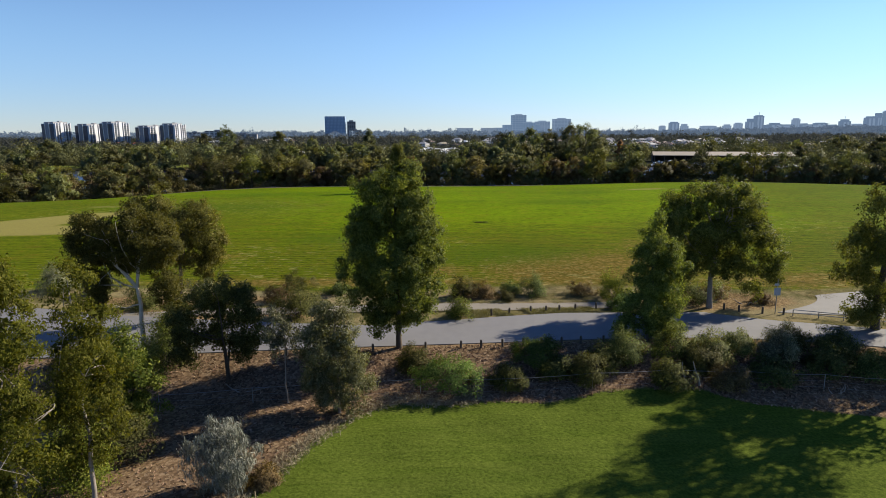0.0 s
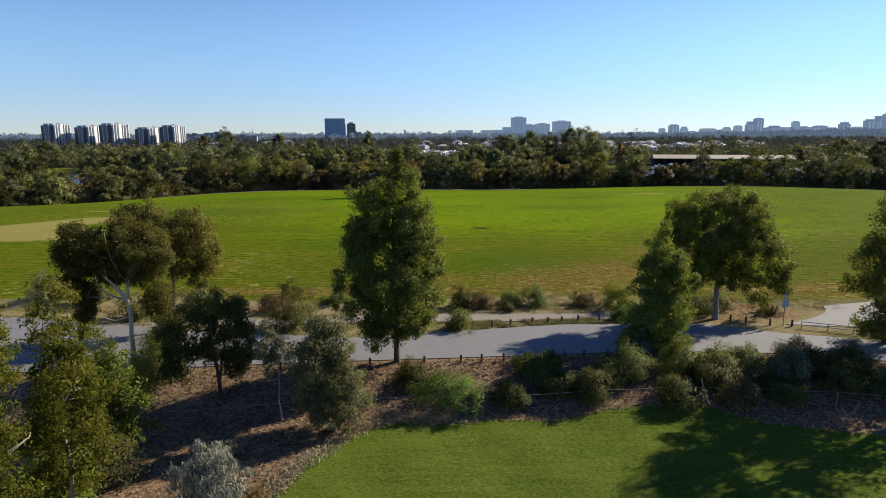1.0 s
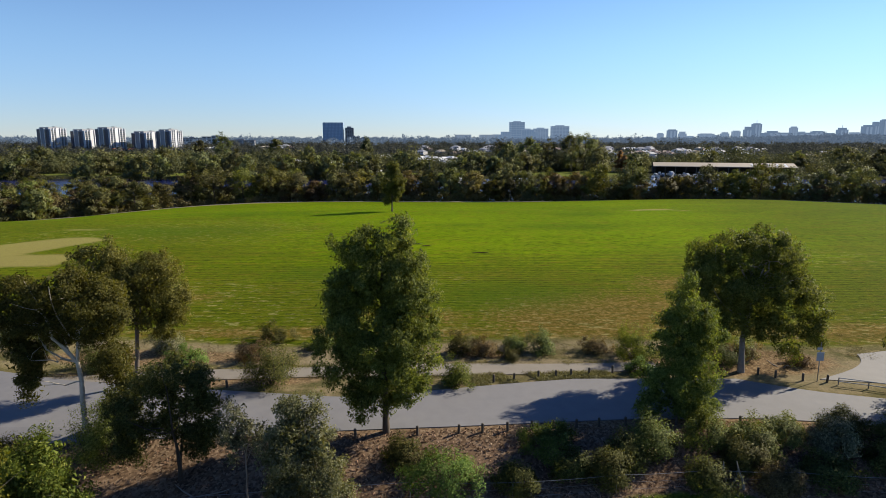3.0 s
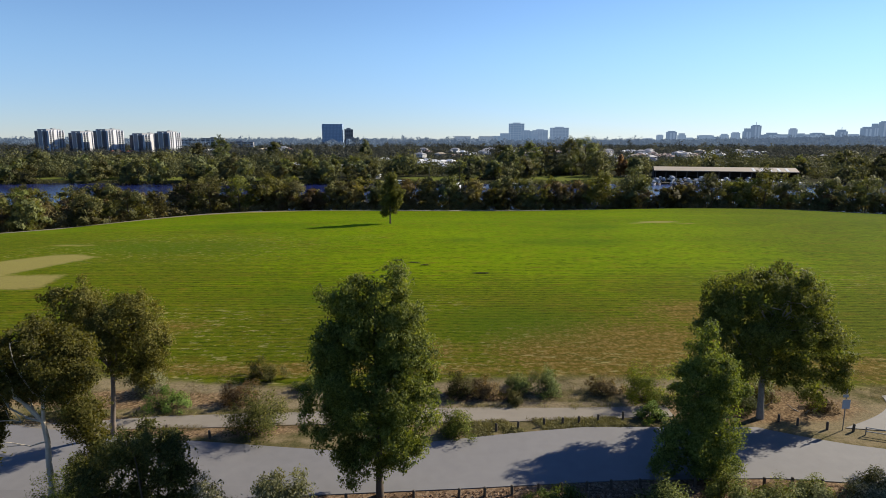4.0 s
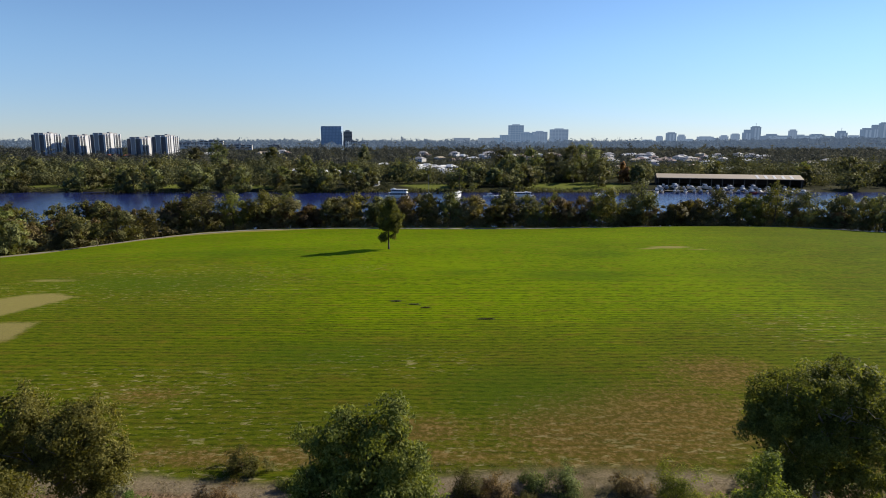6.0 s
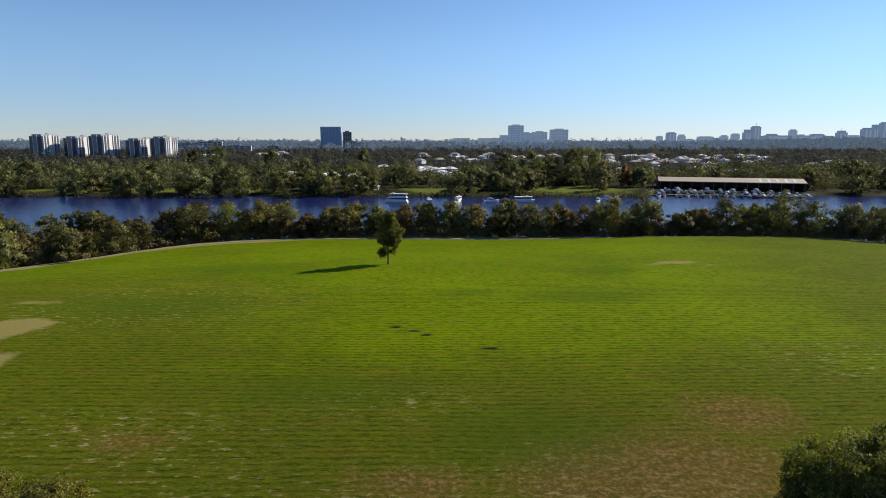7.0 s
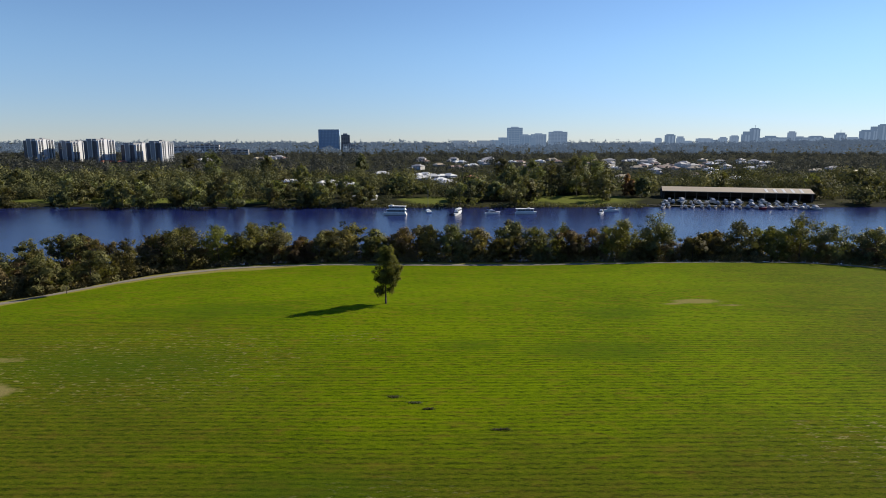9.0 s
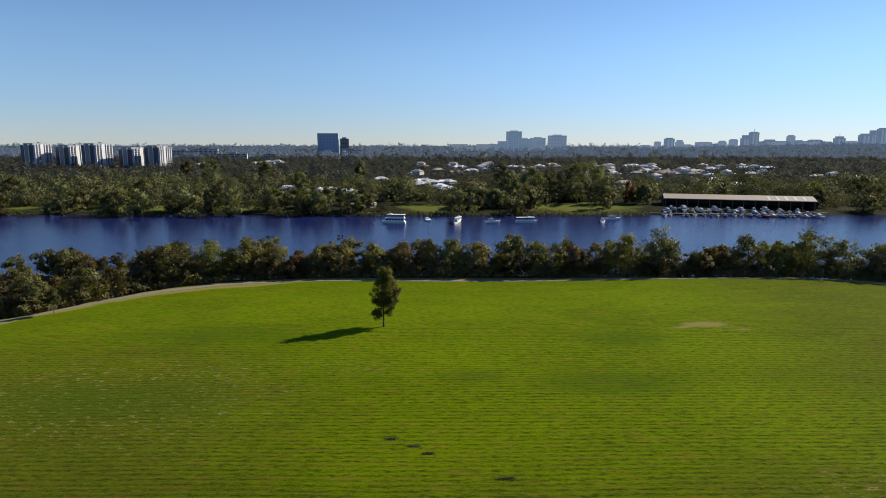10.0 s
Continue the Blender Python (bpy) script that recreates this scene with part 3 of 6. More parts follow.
def tree(x, y, lobes, leaf, bark, label, clumps=200, per=80, size=0.2, droop=0.6, spread=0.5, fine=True, girth=0.16, limbs=6, fork=0.35, seed=1, name="tree", stems=1, sides=8, group="", shell=0.62, base=None, thin=0.5, arms=()):
    """A tree: trunk, main limbs that reach the lobes of its crown, and a crown of leaf clumps."""
    rng = np.random.default_rng(seed)
    z0 = float(gz(x, y)) if base is None else base
    root = tagged(new(name), label, name if name in ("tree", "shrub") else "tree", group)
    root.location = (x, y, z0)
    L = np.asarray(lobes, float) * ((1, 1, 0.97, 1.04, 1.04, 1.0) if fine else (1, 1, 1, 1, 1, 1))
    top = L[np.argmax(L[:, 2])]
    middle = L[:, :2].mean(0) * 0.35
    height = top[2] + top[5] * 0.3
    for s in range(stems):
        lean = np.array([*middle, 0]) if stems == 1 else np.array([math.cos(s * 2.4), math.sin(s * 2.4), 0]) * 0.22 * height
        trunk = bent(rng, (0.08 * s, 0.06 * s, -0.25), lean * 0.8 + (0, 0, height), 9, 0.008 * height)
        rad = girth * np.array([1.5, 1.05, 0.95, 0.85, 0.72, 0.58, 0.44, 0.3, 0.12]) / stems ** 0.5
        v, f = tube(trunk, rad, sides)
        linked("trunk", array_mesh("trunk", v, f, True), bark, root)
        for k in range(limbs):
            lobe = L[(k + s) % len(L)]
            i = 2 + int((fork + 0.45 * rng.random()) * 5)
            i = min(i, 7)
            goal = lobe[:3] + rng.normal(size=3) * lobe[3:] * 0.35
            goal[2] = max(goal[2], trunk[i][2] + 0.2 * height * 0.3)
            arm = bent(rng, trunk[i], goal, 6, 0.03 * height)
            r = rad[i] * np.array([0.62, 0.5, 0.4, 0.3, 0.2, 0.08])
            v, f = tube(arm, r, max(4, sides - 2))
            pieces = [(v, f)]
            for q in range(3 if fine else 0):
                end = arm[3] + rng.normal(size=3) * lobe[3:] * 0.55
                pieces.append(tube(bent(rng, arm[2 + q], end, 4, 0.02 * height), r[2 + q] * np.array([0.6, 0.45, 0.3, 0.1]), 4))
            linked("limb", array_mesh("limb", *joined(pieces), True), bark, root)
    # bare forks that show below the crown: start height, goal, girth
    for z, goal, r in arms:
        start = trunk[int(np.argmin(np.abs(trunk[:, 2] - z)))]
        path = bent(rng, start, goal, 7, 0.012 * height)
        twig = bent(rng, path[4], path[6] + rng.normal(size=3) * 0.5 + (0, 0, 0.5), 4, 0.05)
        linked("limb", array_mesh("limb", *joined([tube(path, r * np.array([1, 0.9, 0.8, 0.7, 0.6, 0.45, 0.2]), 6), tube(twig, r * np.array([0.5, 0.4, 0.3, 0.1]), 4)]), True), bark, root)
    # boughs carry tufts of leaves; larger shaded leaves fill the heart of each lobe
    many = 1.6 if fine else 2.7
    boughs, out = lobe_points(rng, L, max(4, int(clumps * many) // 5), shell)
    per = max(4, int(per / many))
    near = rng.normal(size=(len(boughs) * 5, 3))
    near *= np.minimum(1.0, 1.3 / np.linalg.norm(near, axis=1, keepdims=True))
    centres = np.repeat(boughs, 5, axis=0) + near * spread * (0.75, 0.75, 0.65)
    a = leaves_at(rng, centres, spread * rng.uniform(0.5, 1.15, len(centres)), per, size, droop, thin if fine else 0.7, 0.9, np.repeat(out, 5, axis=0), 1.0 if fine else 0.4)
    skin = np.repeat(out, 5 * per * 3, axis=0)
    thick = 16 if fine else 26
    heart, out = lobe_points(rng, L * (1, 1, 1, 0.72, 0.72, 0.72), max(6, clumps // 3), 0.2)
    b = leaves_at(rng, heart, spread * 1.5, thick, size * (1.0 if thin < 0.3 else 1.7), 0.1, min(thin * 1.2, 0.6), 0.8, out)
    v, f = joined([a, b])
    v[:, 2] = np.maximum(v[:, 2], 0.02)
    me = array_mesh("crown", v, f[:, ::-1])
    if fine:
        q = v.reshape(-1, 3, 3)
        flat = np.cross(q[:, 2] - q[:, 0], q[:, 1] - q[:, 0])
        flat /= np.linalg.norm(flat, axis=1, keepdims=True) + 1e-9
        puffed(me, 0.28 * np.concatenate([skin, np.repeat(out, 3 * thick, axis=0)]) + 0.8 * np.repeat(flat, 3, axis=0) + (0, 0, 0.25))
    else:
        puffed(me, np.concatenate([skin, np.repeat(out, 3 * thick, axis=0)]) + np.random.default_rng(3).normal(size=v.shape) * 0.16 + (0, 0, 0.3))
    linked("crown", me, leaf, root)
    return root


def shrub(x, y, w, h, leaf, label, count=2600, size=0.12, droop=0.0, seed=1, bark=BARK_DARK, base=None, ragged=0.3, group=""):
    """A low bush: a few stems and a rough mound of leaf clumps."""
    rng = np.random.default_rng(seed)
    root = tagged(new("shrub"), label, "shrub", group)
    root.location = (x, y, float(gz(x, y)) if base is None else base)
    for k in range(6):
        a = k * 1.05 + rng.random()
        linked("stem", array_mesh("stem", *tube(bent(rng, (0, 0, -0.1), (math.cos(a) * w * 0.3, math.sin(a) * w * 0.3, h * rng.uniform(0.55, 0.85)), 5, 0.05 * h), np.array([1, 0.8, 0.6, 0.4, 0.15]) * 0.035 * (0.5 + h * 0.3), 5)), bark, root)
    n = max(18, count // 45)
    d = rng.normal(size=(n, 3))
    d[:, 2] = np.abs(d[:, 2])
    d /= np.linalg.norm(d, axis=1, keepdims=True)
    lump = 1 + ragged * np.sin(3 * np.arctan2(d[:, 1], d[:, 0]) + seed) * 0.6 + ragged * (rng.random(n) - 0.5)
    c = d * (0.42 + 0.58 * rng.random(n) ** 0.5)[:, None] * lump[:, None] * (w / 1.9, w / 1.9, h * 0.95)
    c[:, 2] += 0.08 * h
    v, f = leaves_at(rng, c, 0.2 + 0.12 * min(w, h), 80, size, droop, 0.5, 0.9, d)
    v[:, 2] = np.maximum(v[:, 2], 0.02)
    me = puffed(array_mesh("foliage", v, f[:, ::-1]), np.repeat(d, 240, axis=0) + rng.normal(size=v.shape) * 0.35 + (0, 0, 0.45))
    linked("foliage", me, leaf, root)
    return root


# trees between the lawn and the road
tree(-3.2, 41.5, [(0.4, 0, 12.3, 1.2, 1.2, 1.15), (-1.5, 0, 11.9, 1.3, 1.4, 1.2), (0.9, 0.2, 10.6, 1.5, 1.6, 1.4), (-1.8, 0, 9.9, 1.6, 1.8, 1.5), (0, -0.4, 9.4, 2.0, 2.2, 1.6), (1.3, 0, 8.6, 1.7, 1.9, 1.6), (-2.3, 0, 7.9, 1.7, 2.0, 1.6), (1.7, 0.2, 6.6, 1.7, 2.0, 1.6),
                  (-2.2, 0, 5.9, 1.7, 2.0, 1.6), (0, -0.8, 6.6, 2.2, 2.2, 1.8), (1.8, 0, 4.7, 1.6, 1.8, 1.4), (-2.1, 0.2, 4.2, 1.7, 1.8, 1.4), (0, 0, 4.6, 1.8, 2.2, 1.4), (-1.3, 0, 2.3, 1.0, 1.2, 1.2), (1.1, 0, 2.6, 1.2, 1.2, 1.3)],
     LEAF_EUC, BARK_DARK, "tall full-crowned eucalyptus tree with grey-green drooping leaves", 800, 145, 0.145, seed=11, spread=0.5, girth=0.17)
tree(-21.3, 41.2, [(-1.0, 0, 9.4, 1.9, 1.9, 1.3), (-2.7, 0, 8.6, 1.5, 1.7, 1.4), (1.0, 0, 8.7, 1.6, 1.7, 1.3), (2.0, 0, 7.4, 1.2, 1.4, 1.3), (-3.1, 0, 6.9, 1.2, 1.5, 1.4), (-0.6, 0.6, 7.6, 1.9, 1.6, 1.2), (-3.0, 0, 5.2, 0.8, 1.0, 1.2), (-2.8, 0, 3.4, 0.7, 0.8, 1.1),
                   (1.7, 0.9, 4.6, 1.0, 1.1, 1.2), (2.0, 0.7, 3.0, 1.0, 1.0, 1.3), (1.9, 0.6, 1.6, 0.8, 0.9, 0.9), (0.8, 1.0, 6.4, 1.4, 1.2, 0.9), (-1.4, 1.0, 6.2, 1.0, 1.0, 0.7)],
     LEAF_EUC, BARK_WHITE, "eucalyptus tree with a forked pale bare trunk", 520, 130, 0.145, seed=12, girth=0.16, fork=0.4, limbs=7, spread=0.48, arms=[(4.4, (-3.0, -0.4, 7.6), 0.1), (4.9, (-1.7, -0.8, 8.2), 0.09), (5.0, (1.2, -0.4, 8.0), 0.08), (3.0, (-2.6, -0.3, 3.6), 0.05)])
tree(-21.8, 48.6, [(-1.8, 0, 9.3, 1.8, 1.8, 1.3), (1.9, 0, 8.6, 1.7, 1.7, 1.3), (0, 0, 8.2, 1.6, 1.8, 1.3), (-3.3, 0, 7.6, 1.2, 1.4, 1.1), (2.7, 0, 6.9, 1.2, 1.5, 1.4), (0.8, 0, 6.6, 1.8, 1.8, 1.3), (-1.6, 0, 6.6, 1.7, 1.7, 1.2), (2.3, 0, 5.0, 1.2, 1.3, 1.3), (0.3, 0.3, 5.0, 1.2, 1.3, 1.0)],
     LEAF_OCHRE, BARK_MID, "dark dense eucalyptus tree across the road", 420, 125, 0.15, seed=13, girth=0.16, spread=0.52)
tree(-14.2, 37.6, [(0.3, 0, 6.3, 1.4, 1.5, 1.0), (-1.3, 0, 5.6, 1.5, 1.5, 1.1), (1.5, 0, 5.4, 1.2, 1.4, 1.1), (-2.4, 0, 4.5, 1.1, 1.3, 1.1), (-0.3, 0.4, 4.6, 1.6, 1.5, 1.0), (1.8, 0, 4.1, 1.0, 1.2, 1.0), (-2.6, 0, 3.0, 0.9, 1.0, 1.1), (-1.4, 0, 3.4, 1.0, 1.2, 0.9), (1.6, 0, 3.2, 0.8, 1.0, 0.7), (-2.5, 0, 1.9, 0.7, 0.8, 0.7), (0.9, 0, 2.6, 1.0, 1.1, 0.9), (-0.5, 0.3, 2.8, 1.0, 1.1, 0.8)],
     LEAF_DARK, BARK_DARK, "low spreading dark green tree with several stems", 360, 120, 0.125, droop=0.1, seed=14, girth=0.13, stems=3, limbs=3, spread=0.42)
tree(-9.6, 35.2, [(-0.3, 0, 5.5, 0.9, 0.8, 0.6), (-0.9, 0, 4.7, 0.8, 0.8, 0.7), (0.3, 0, 4.6, 0.7, 0.7, 0.7), (-0.4, 0, 3.8, 0.8, 0.8, 0.6)],
     LEAF_GREY, BARK, "thin silver-leaved sapling on the mulch bank", 70, 65, 0.12, seed=15, girth=0.05, limbs=5, spread=0.35)
tree(-6.3, 34.2, [(-0.5, 0, 6.4, 0.9, 1.0, 1.0), (-1.1, 0, 5.2, 1.0, 1.2, 1.1), (0.2, 0, 5.1, 1.0, 1.2, 1.1), (-1.3, 0, 3.8, 1.1, 1.3, 1.2), (0.4, 0, 3.7, 1.2, 1.3, 1.2), (-0.5, -0.3, 4.4, 1.2, 1.2, 1.2), (-1.1, 0, 2.3, 1.2, 1.3, 1.1), (0.8, 0, 2.2, 1.2, 1.3, 1.1), (-0.2, 0, 1.1, 1.6, 1.4, 0.8)],
     LEAF_SILVER, BARK, "bushy grey-green young eucalyptus on the bank", 380, 120, 0.115, seed=16, girth=0.08, spread=0.4)
tree(15.6, 43.9, [(0, 0, 8.6, 0.5, 0.5, 0.75), (-0.2, 0, 7.5, 0.85, 0.9, 1.0), (0.7, 0, 6.4, 1.0, 1.1, 1.1), (-0.7, 0, 5.9, 1.0, 1.2, 1.2), (1.1, 0, 5.0, 1.15, 1.3, 1.1), (-0.6, 0, 4.4, 1.2, 1.4, 1.2), (0.9, 0, 3.4, 1.3, 1.4, 1.1), (-1.3, 0, 2.6, 1.3, 1.4, 1.2), (0.6, 0, 2.0, 1.3, 1.4, 1.0), (-1.5, 0, 1.1, 1.3, 1.3, 1.0), (0.6, 0, 0.8, 1.4, 1.3, 0.8)],
     LEAF_EUC, BARK_DARK, "slender eucalyptus with foliage down to the ground", 430, 130, 0.14, seed=17, girth=0.12, spread=0.46)
tree(23.1, 51.2, [(-1.6, 0, 9.9, 1.9, 2.0, 1.4), (1.6, 0.2, 10.2, 1.5, 1.7, 1.3), (0, 0, 9.0, 2.2, 2.2, 1.6), (-3.2, 0, 8.8, 1.4, 1.8, 1.4), (3.0, 0, 8.4, 1.5, 1.8, 1.4), (-3.4, 0, 6.9, 1.3, 1.6, 1.3), (-1.4, -0.4, 7.0, 1.9, 2.2, 1.5), (1.4, 0, 7.0, 2.0, 2.2, 1.6), (3.4, 0, 6.4, 1.5, 1.6, 1.4),
                  (5.0, 0, 5.0, 1.1, 1.2, 1.1), (4.8, 0, 3.4, 1.0, 1.1, 1.2), (3.9, 0, 2.1, 0.9, 1.0, 1.0), (2.6, 0, 4.0, 1.4, 1.5, 1.3), (-2.4, 0, 4.5, 1.3, 1.4, 1.2), (-2.3, 0, 3.3, 0.9, 1.0, 0.8), (-0.6, -0.6, 4.5, 1.4, 1.4, 1.2), (1.0, -0.5, 4.2, 1.4, 1.4, 1.2), (0.2, 0.8, 5.8, 1.8, 1.6, 1.3)],
     LEAF_EUC, BARK, "broad round-headed eucalyptus with a pale trunk", 720, 130, 0.155, seed=18, girth=0.21, spread=0.54, limbs=9)
tree(33.2, 45.0, [(0.5, -2.8, 12.6, 2.3, 1.8, 1.9), (-0.6, -2.6, 9.8, 3.0, 1.9, 2.2), (2.4, -2.2, 9.6, 2.6, 2.0, 2.2), (-1.8, -1.8, 7.2, 2.2, 2.0, 1.9), (2.6, -0.8, 6.4, 2.6, 2.2, 2.0), (-1.9, 0, 4.8, 1.4, 1.6, 1.2), (0.3, 0, 3.0, 1.2, 1.3, 1.1), (-1.0, 0, 1.4, 1.3, 1.2, 0.9)],
     LEAF_EUC, BARK_DARK, "large dark eucalyptus beside the parking lot", 460, 120, 0.165, seed=19, girth=0.25, spread=0.6)
# young trees at the corner of the lawn
tree(-15.8, 20.4, [(0, 0, 11.3, 0.9, 0.9, 1.2), (0.6, 0, 9.6, 1.1, 1.1, 1.1), (-0.6, 0, 9.2, 1.2, 1.2, 1.3), (0, 0, 7.6, 1.3, 1.3, 1.2), (0.7, 0, 6.4, 1.0, 1.0, 0.9), (-0.8, 0, 6.0, 1.2, 1.2, 1.2), (0.2, 0, 5.0, 1.3, 1.2, 0.9), (-0.6, 0, 3.8, 1.1, 1.1, 0.9)],
     LEAF_YOUNG, BARK, "tall young eucalyptus with light green leaves", 290, 120, 0.115, seed=20, girth=0.085, spread=0.42, droop=1.1, limbs=7)
tree(-15.6, 24.5, [(0, 0, 10.6, 0.8, 0.8, 1.1), (0.3, 0, 9.0, 1.1, 1.1, 1.2), (0.1, 0, 7.4, 1.3, 1.3, 1.2), (0.7, 0, 6.2, 1.2, 1.2, 1.1), (-0.4, 0, 5.4, 1.2, 1.2, 1.2), (0.5, 0, 4.2, 1.2, 1.2, 1.1), (-0.3, 0, 3.0, 1.1, 1.1, 1.0)],
     LEAF_YOUNG, BARK, "young eucalyptus with light green leaves", 230, 120, 0.115, seed=21, girth=0.1, spread=0.42, droop=1.1)
tree(-17.7, 31.6, [(0.3, 0, 5.3, 1.4, 1.4, 1.0), (-0.7, 0, 4.2, 1.5, 1.5, 1.1), (0.9, 0, 3.6, 1.3, 1.4, 1.1), (-0.6, 0, 2.4, 1.6, 1.6, 1.1), (0.7, 0, 1.6, 1.5, 1.5, 1.0)],
     LEAF_BUSH, BARK_DARK, "bushy olive-green young tree at the lawn's edge", 320, 115, 0.115, seed=22, girth=0.08, spread=0.4, stems=2)
tree(-10.4, 26.0, [(0, 0, 2.9, 0.9, 0.9, 0.8), (-0.5, 0, 1.9, 1.2, 1.1, 0.9), (0.6, 0, 1.6, 1.2, 1.1, 0.9), (0.2, 0, 0.8, 1.5, 1.3, 0.6)],
     LEAF_WEEP, BARK, "weeping silver-grey shrub in the mulch", 200, 60, 0.3, seed=23, girth=0.06, droop=3.0, spread=0.34, name="shrub", thin=0.1)
# off to the side, known by the broad shade it throws over the lawn
tree(36.6, 40.4, [(0, 0, 20.6, 3.0, 2.8, 2.0), (-1.4, -1.6, 18.2, 3.0, 2.8, 2.2), (1.2, 1.6, 17.2, 3.0, 2.8, 2.2), (0.6, -2.4, 15.0, 3.0, 2.8, 2.2), (-0.8, 2.2, 14.2, 3.2, 2.8, 2.2), (0, -1.2, 12.0, 3.2, 2.8, 2.0), (0.4, 1.8, 10.4, 3.0, 2.8, 2.0), (0, -1.6, 8.8, 2.8, 2.6, 1.6), (0.6, 1.4, 7.0, 2.6, 2.4, 1.4)],
     LEAF_EUC, BARK, "tall eucalyptus at the side of the lawn", 300, 60, 0.25, seed=24, girth=0.36, spread=0.7)
# the one tree in the field
tree(-10.9, 143.3, [(0.4, 0, 10.3, 0.9, 0.9, 1.1), (0.3, 0, 8.6, 1.5, 1.5, 1.4), (1.2, 0, 7.0, 1.6, 1.6, 1.5), (-0.5, 0, 6.4, 1.5, 1.5, 1.6), (0.9, 0, 5.0, 1.6, 1.6, 1.4), (-0.7, 0, 4.4, 1.3, 1.4, 1.4), (-1.2, 0, 2.8, 0.8, 0.8, 1.1), (1.2, 0, 3.3, 0.9, 0.9, 1.0)],
     LEAF_EUC, BARK_DARK, "single slender eucalyptus standing alone in the grass field", 300, 90, 0.2, seed=26, girth=0.15, spread=0.55, droop=1.2)

# shrubs on the bank: x, y, width, height, leaf, label
BANK = [
    (-2.1, 38.8, 2.2, 1.5, LEAF_OLIVE, "rounded olive-green shrub on the bank"), (0.3, 37.2, 4.4, 1.7, LEAF_GREEN, "wide bright green leafy shrub on the bank"),
    (4.2, 37.0, 2.6, 1.5, LEAF_OLIVE, "olive shrub on the bank"), (6.4, 39.8, 4.0, 1.5, LEAF_GREEN, "low spreading green shrub on the bank"),
    (9.3, 37.4, 2.6, 1.9, LEAF_OLIVE, "olive shrub on the bank"), (12.2, 39.6, 3.0, 2.2, LEAF_OLIVE, "dense olive shrub on the bank"),
    (14.6, 36.9, 2.8, 1.6, LEAF_OLIVE, "yellowish shrub on the bank"), (16.0, 40.4, 3.4, 1.9, LEAF_OLIVE, "dense olive shrub on the bank"),
    (18.2, 39.8, 3.2, 1.9, LEAF_OLIVE, "dense olive shrub on the bank"), (18.2, 36.8, 2.6, 1.6, LEAF_BROWN, "brownish dry shrub on the bank"),
    (20.4, 40.6, 2.8, 1.6, LEAF_DARK, "dark shrub on the bank"), (22.8, 39.6, 2.8, 2.4, LEAF_GREY, "tall grey-green shrub on the bank"),
    (21.4, 37.4, 3.2, 1.5, LEAF_DARK, "dark shrub on the bank"), (25.6, 38.4, 3.4, 1.8, LEAF_DARK, "dark shrub on the bank"),
    (28.4, 37.6, 3.4, 2.0, LEAF_DARK, "dark shrub on the bank"), (-18.9, 38.9, 3.2, 3.2, LEAF_EUC, "leafy olive shrub beside the pale-trunked tree"),
    (-22.6, 35.0, 3.4, 2.4, LEAF_DARK, "dark shrub beside the young trees"), (-24.6, 38.4, 3.2, 1.8, LEAF_OLIVE, "olive shrub on the bank"),
    (10.8, 38.9, 3.0, 1.7, LEAF_OLIVE, "dense olive shrub on the bank"), (17.0, 38.3, 2.8, 1.8, LEAF_OLIVE, "dense olive shrub on the bank"), (7.4, 37.9, 2.6, 1.4, LEAF_OLIVE, "yellowish shrub on the bank"),
    (24.4, 41.0, 2.8, 1.7, LEAF_DARK, "dark shrub on the bank"), (27.2, 40.2, 3.0, 2.0, LEAF_DARK, "dark shrub on the bank"), (30.8, 37.4, 3.4, 2.1, LEAF_DARK, "dark shrub on the bank"),
    (-17.5, 26.0, 3.2, 3.4, LEAF_YOUNG, "drooping light green bush at the corner of the lawn"), (-17.0, 29.0, 3.2, 3.2, LEAF_DARK, "dark shrub beside the young trees"),
    (-8.6, 26.6, 1.6, 0.8, LEAF_BROWN, "dry straggling shrub at the lawn's edge")]
for k, (x, y, w, h, leaf, label) in enumerate(BANK):
    shrub(x, y, w * (0.9 if x > 3 else 1), h * (0.92 if x > 3 else 1), leaf, label, int(1700 + 480 * w * h), 0.115, -0.4, 40 + k)
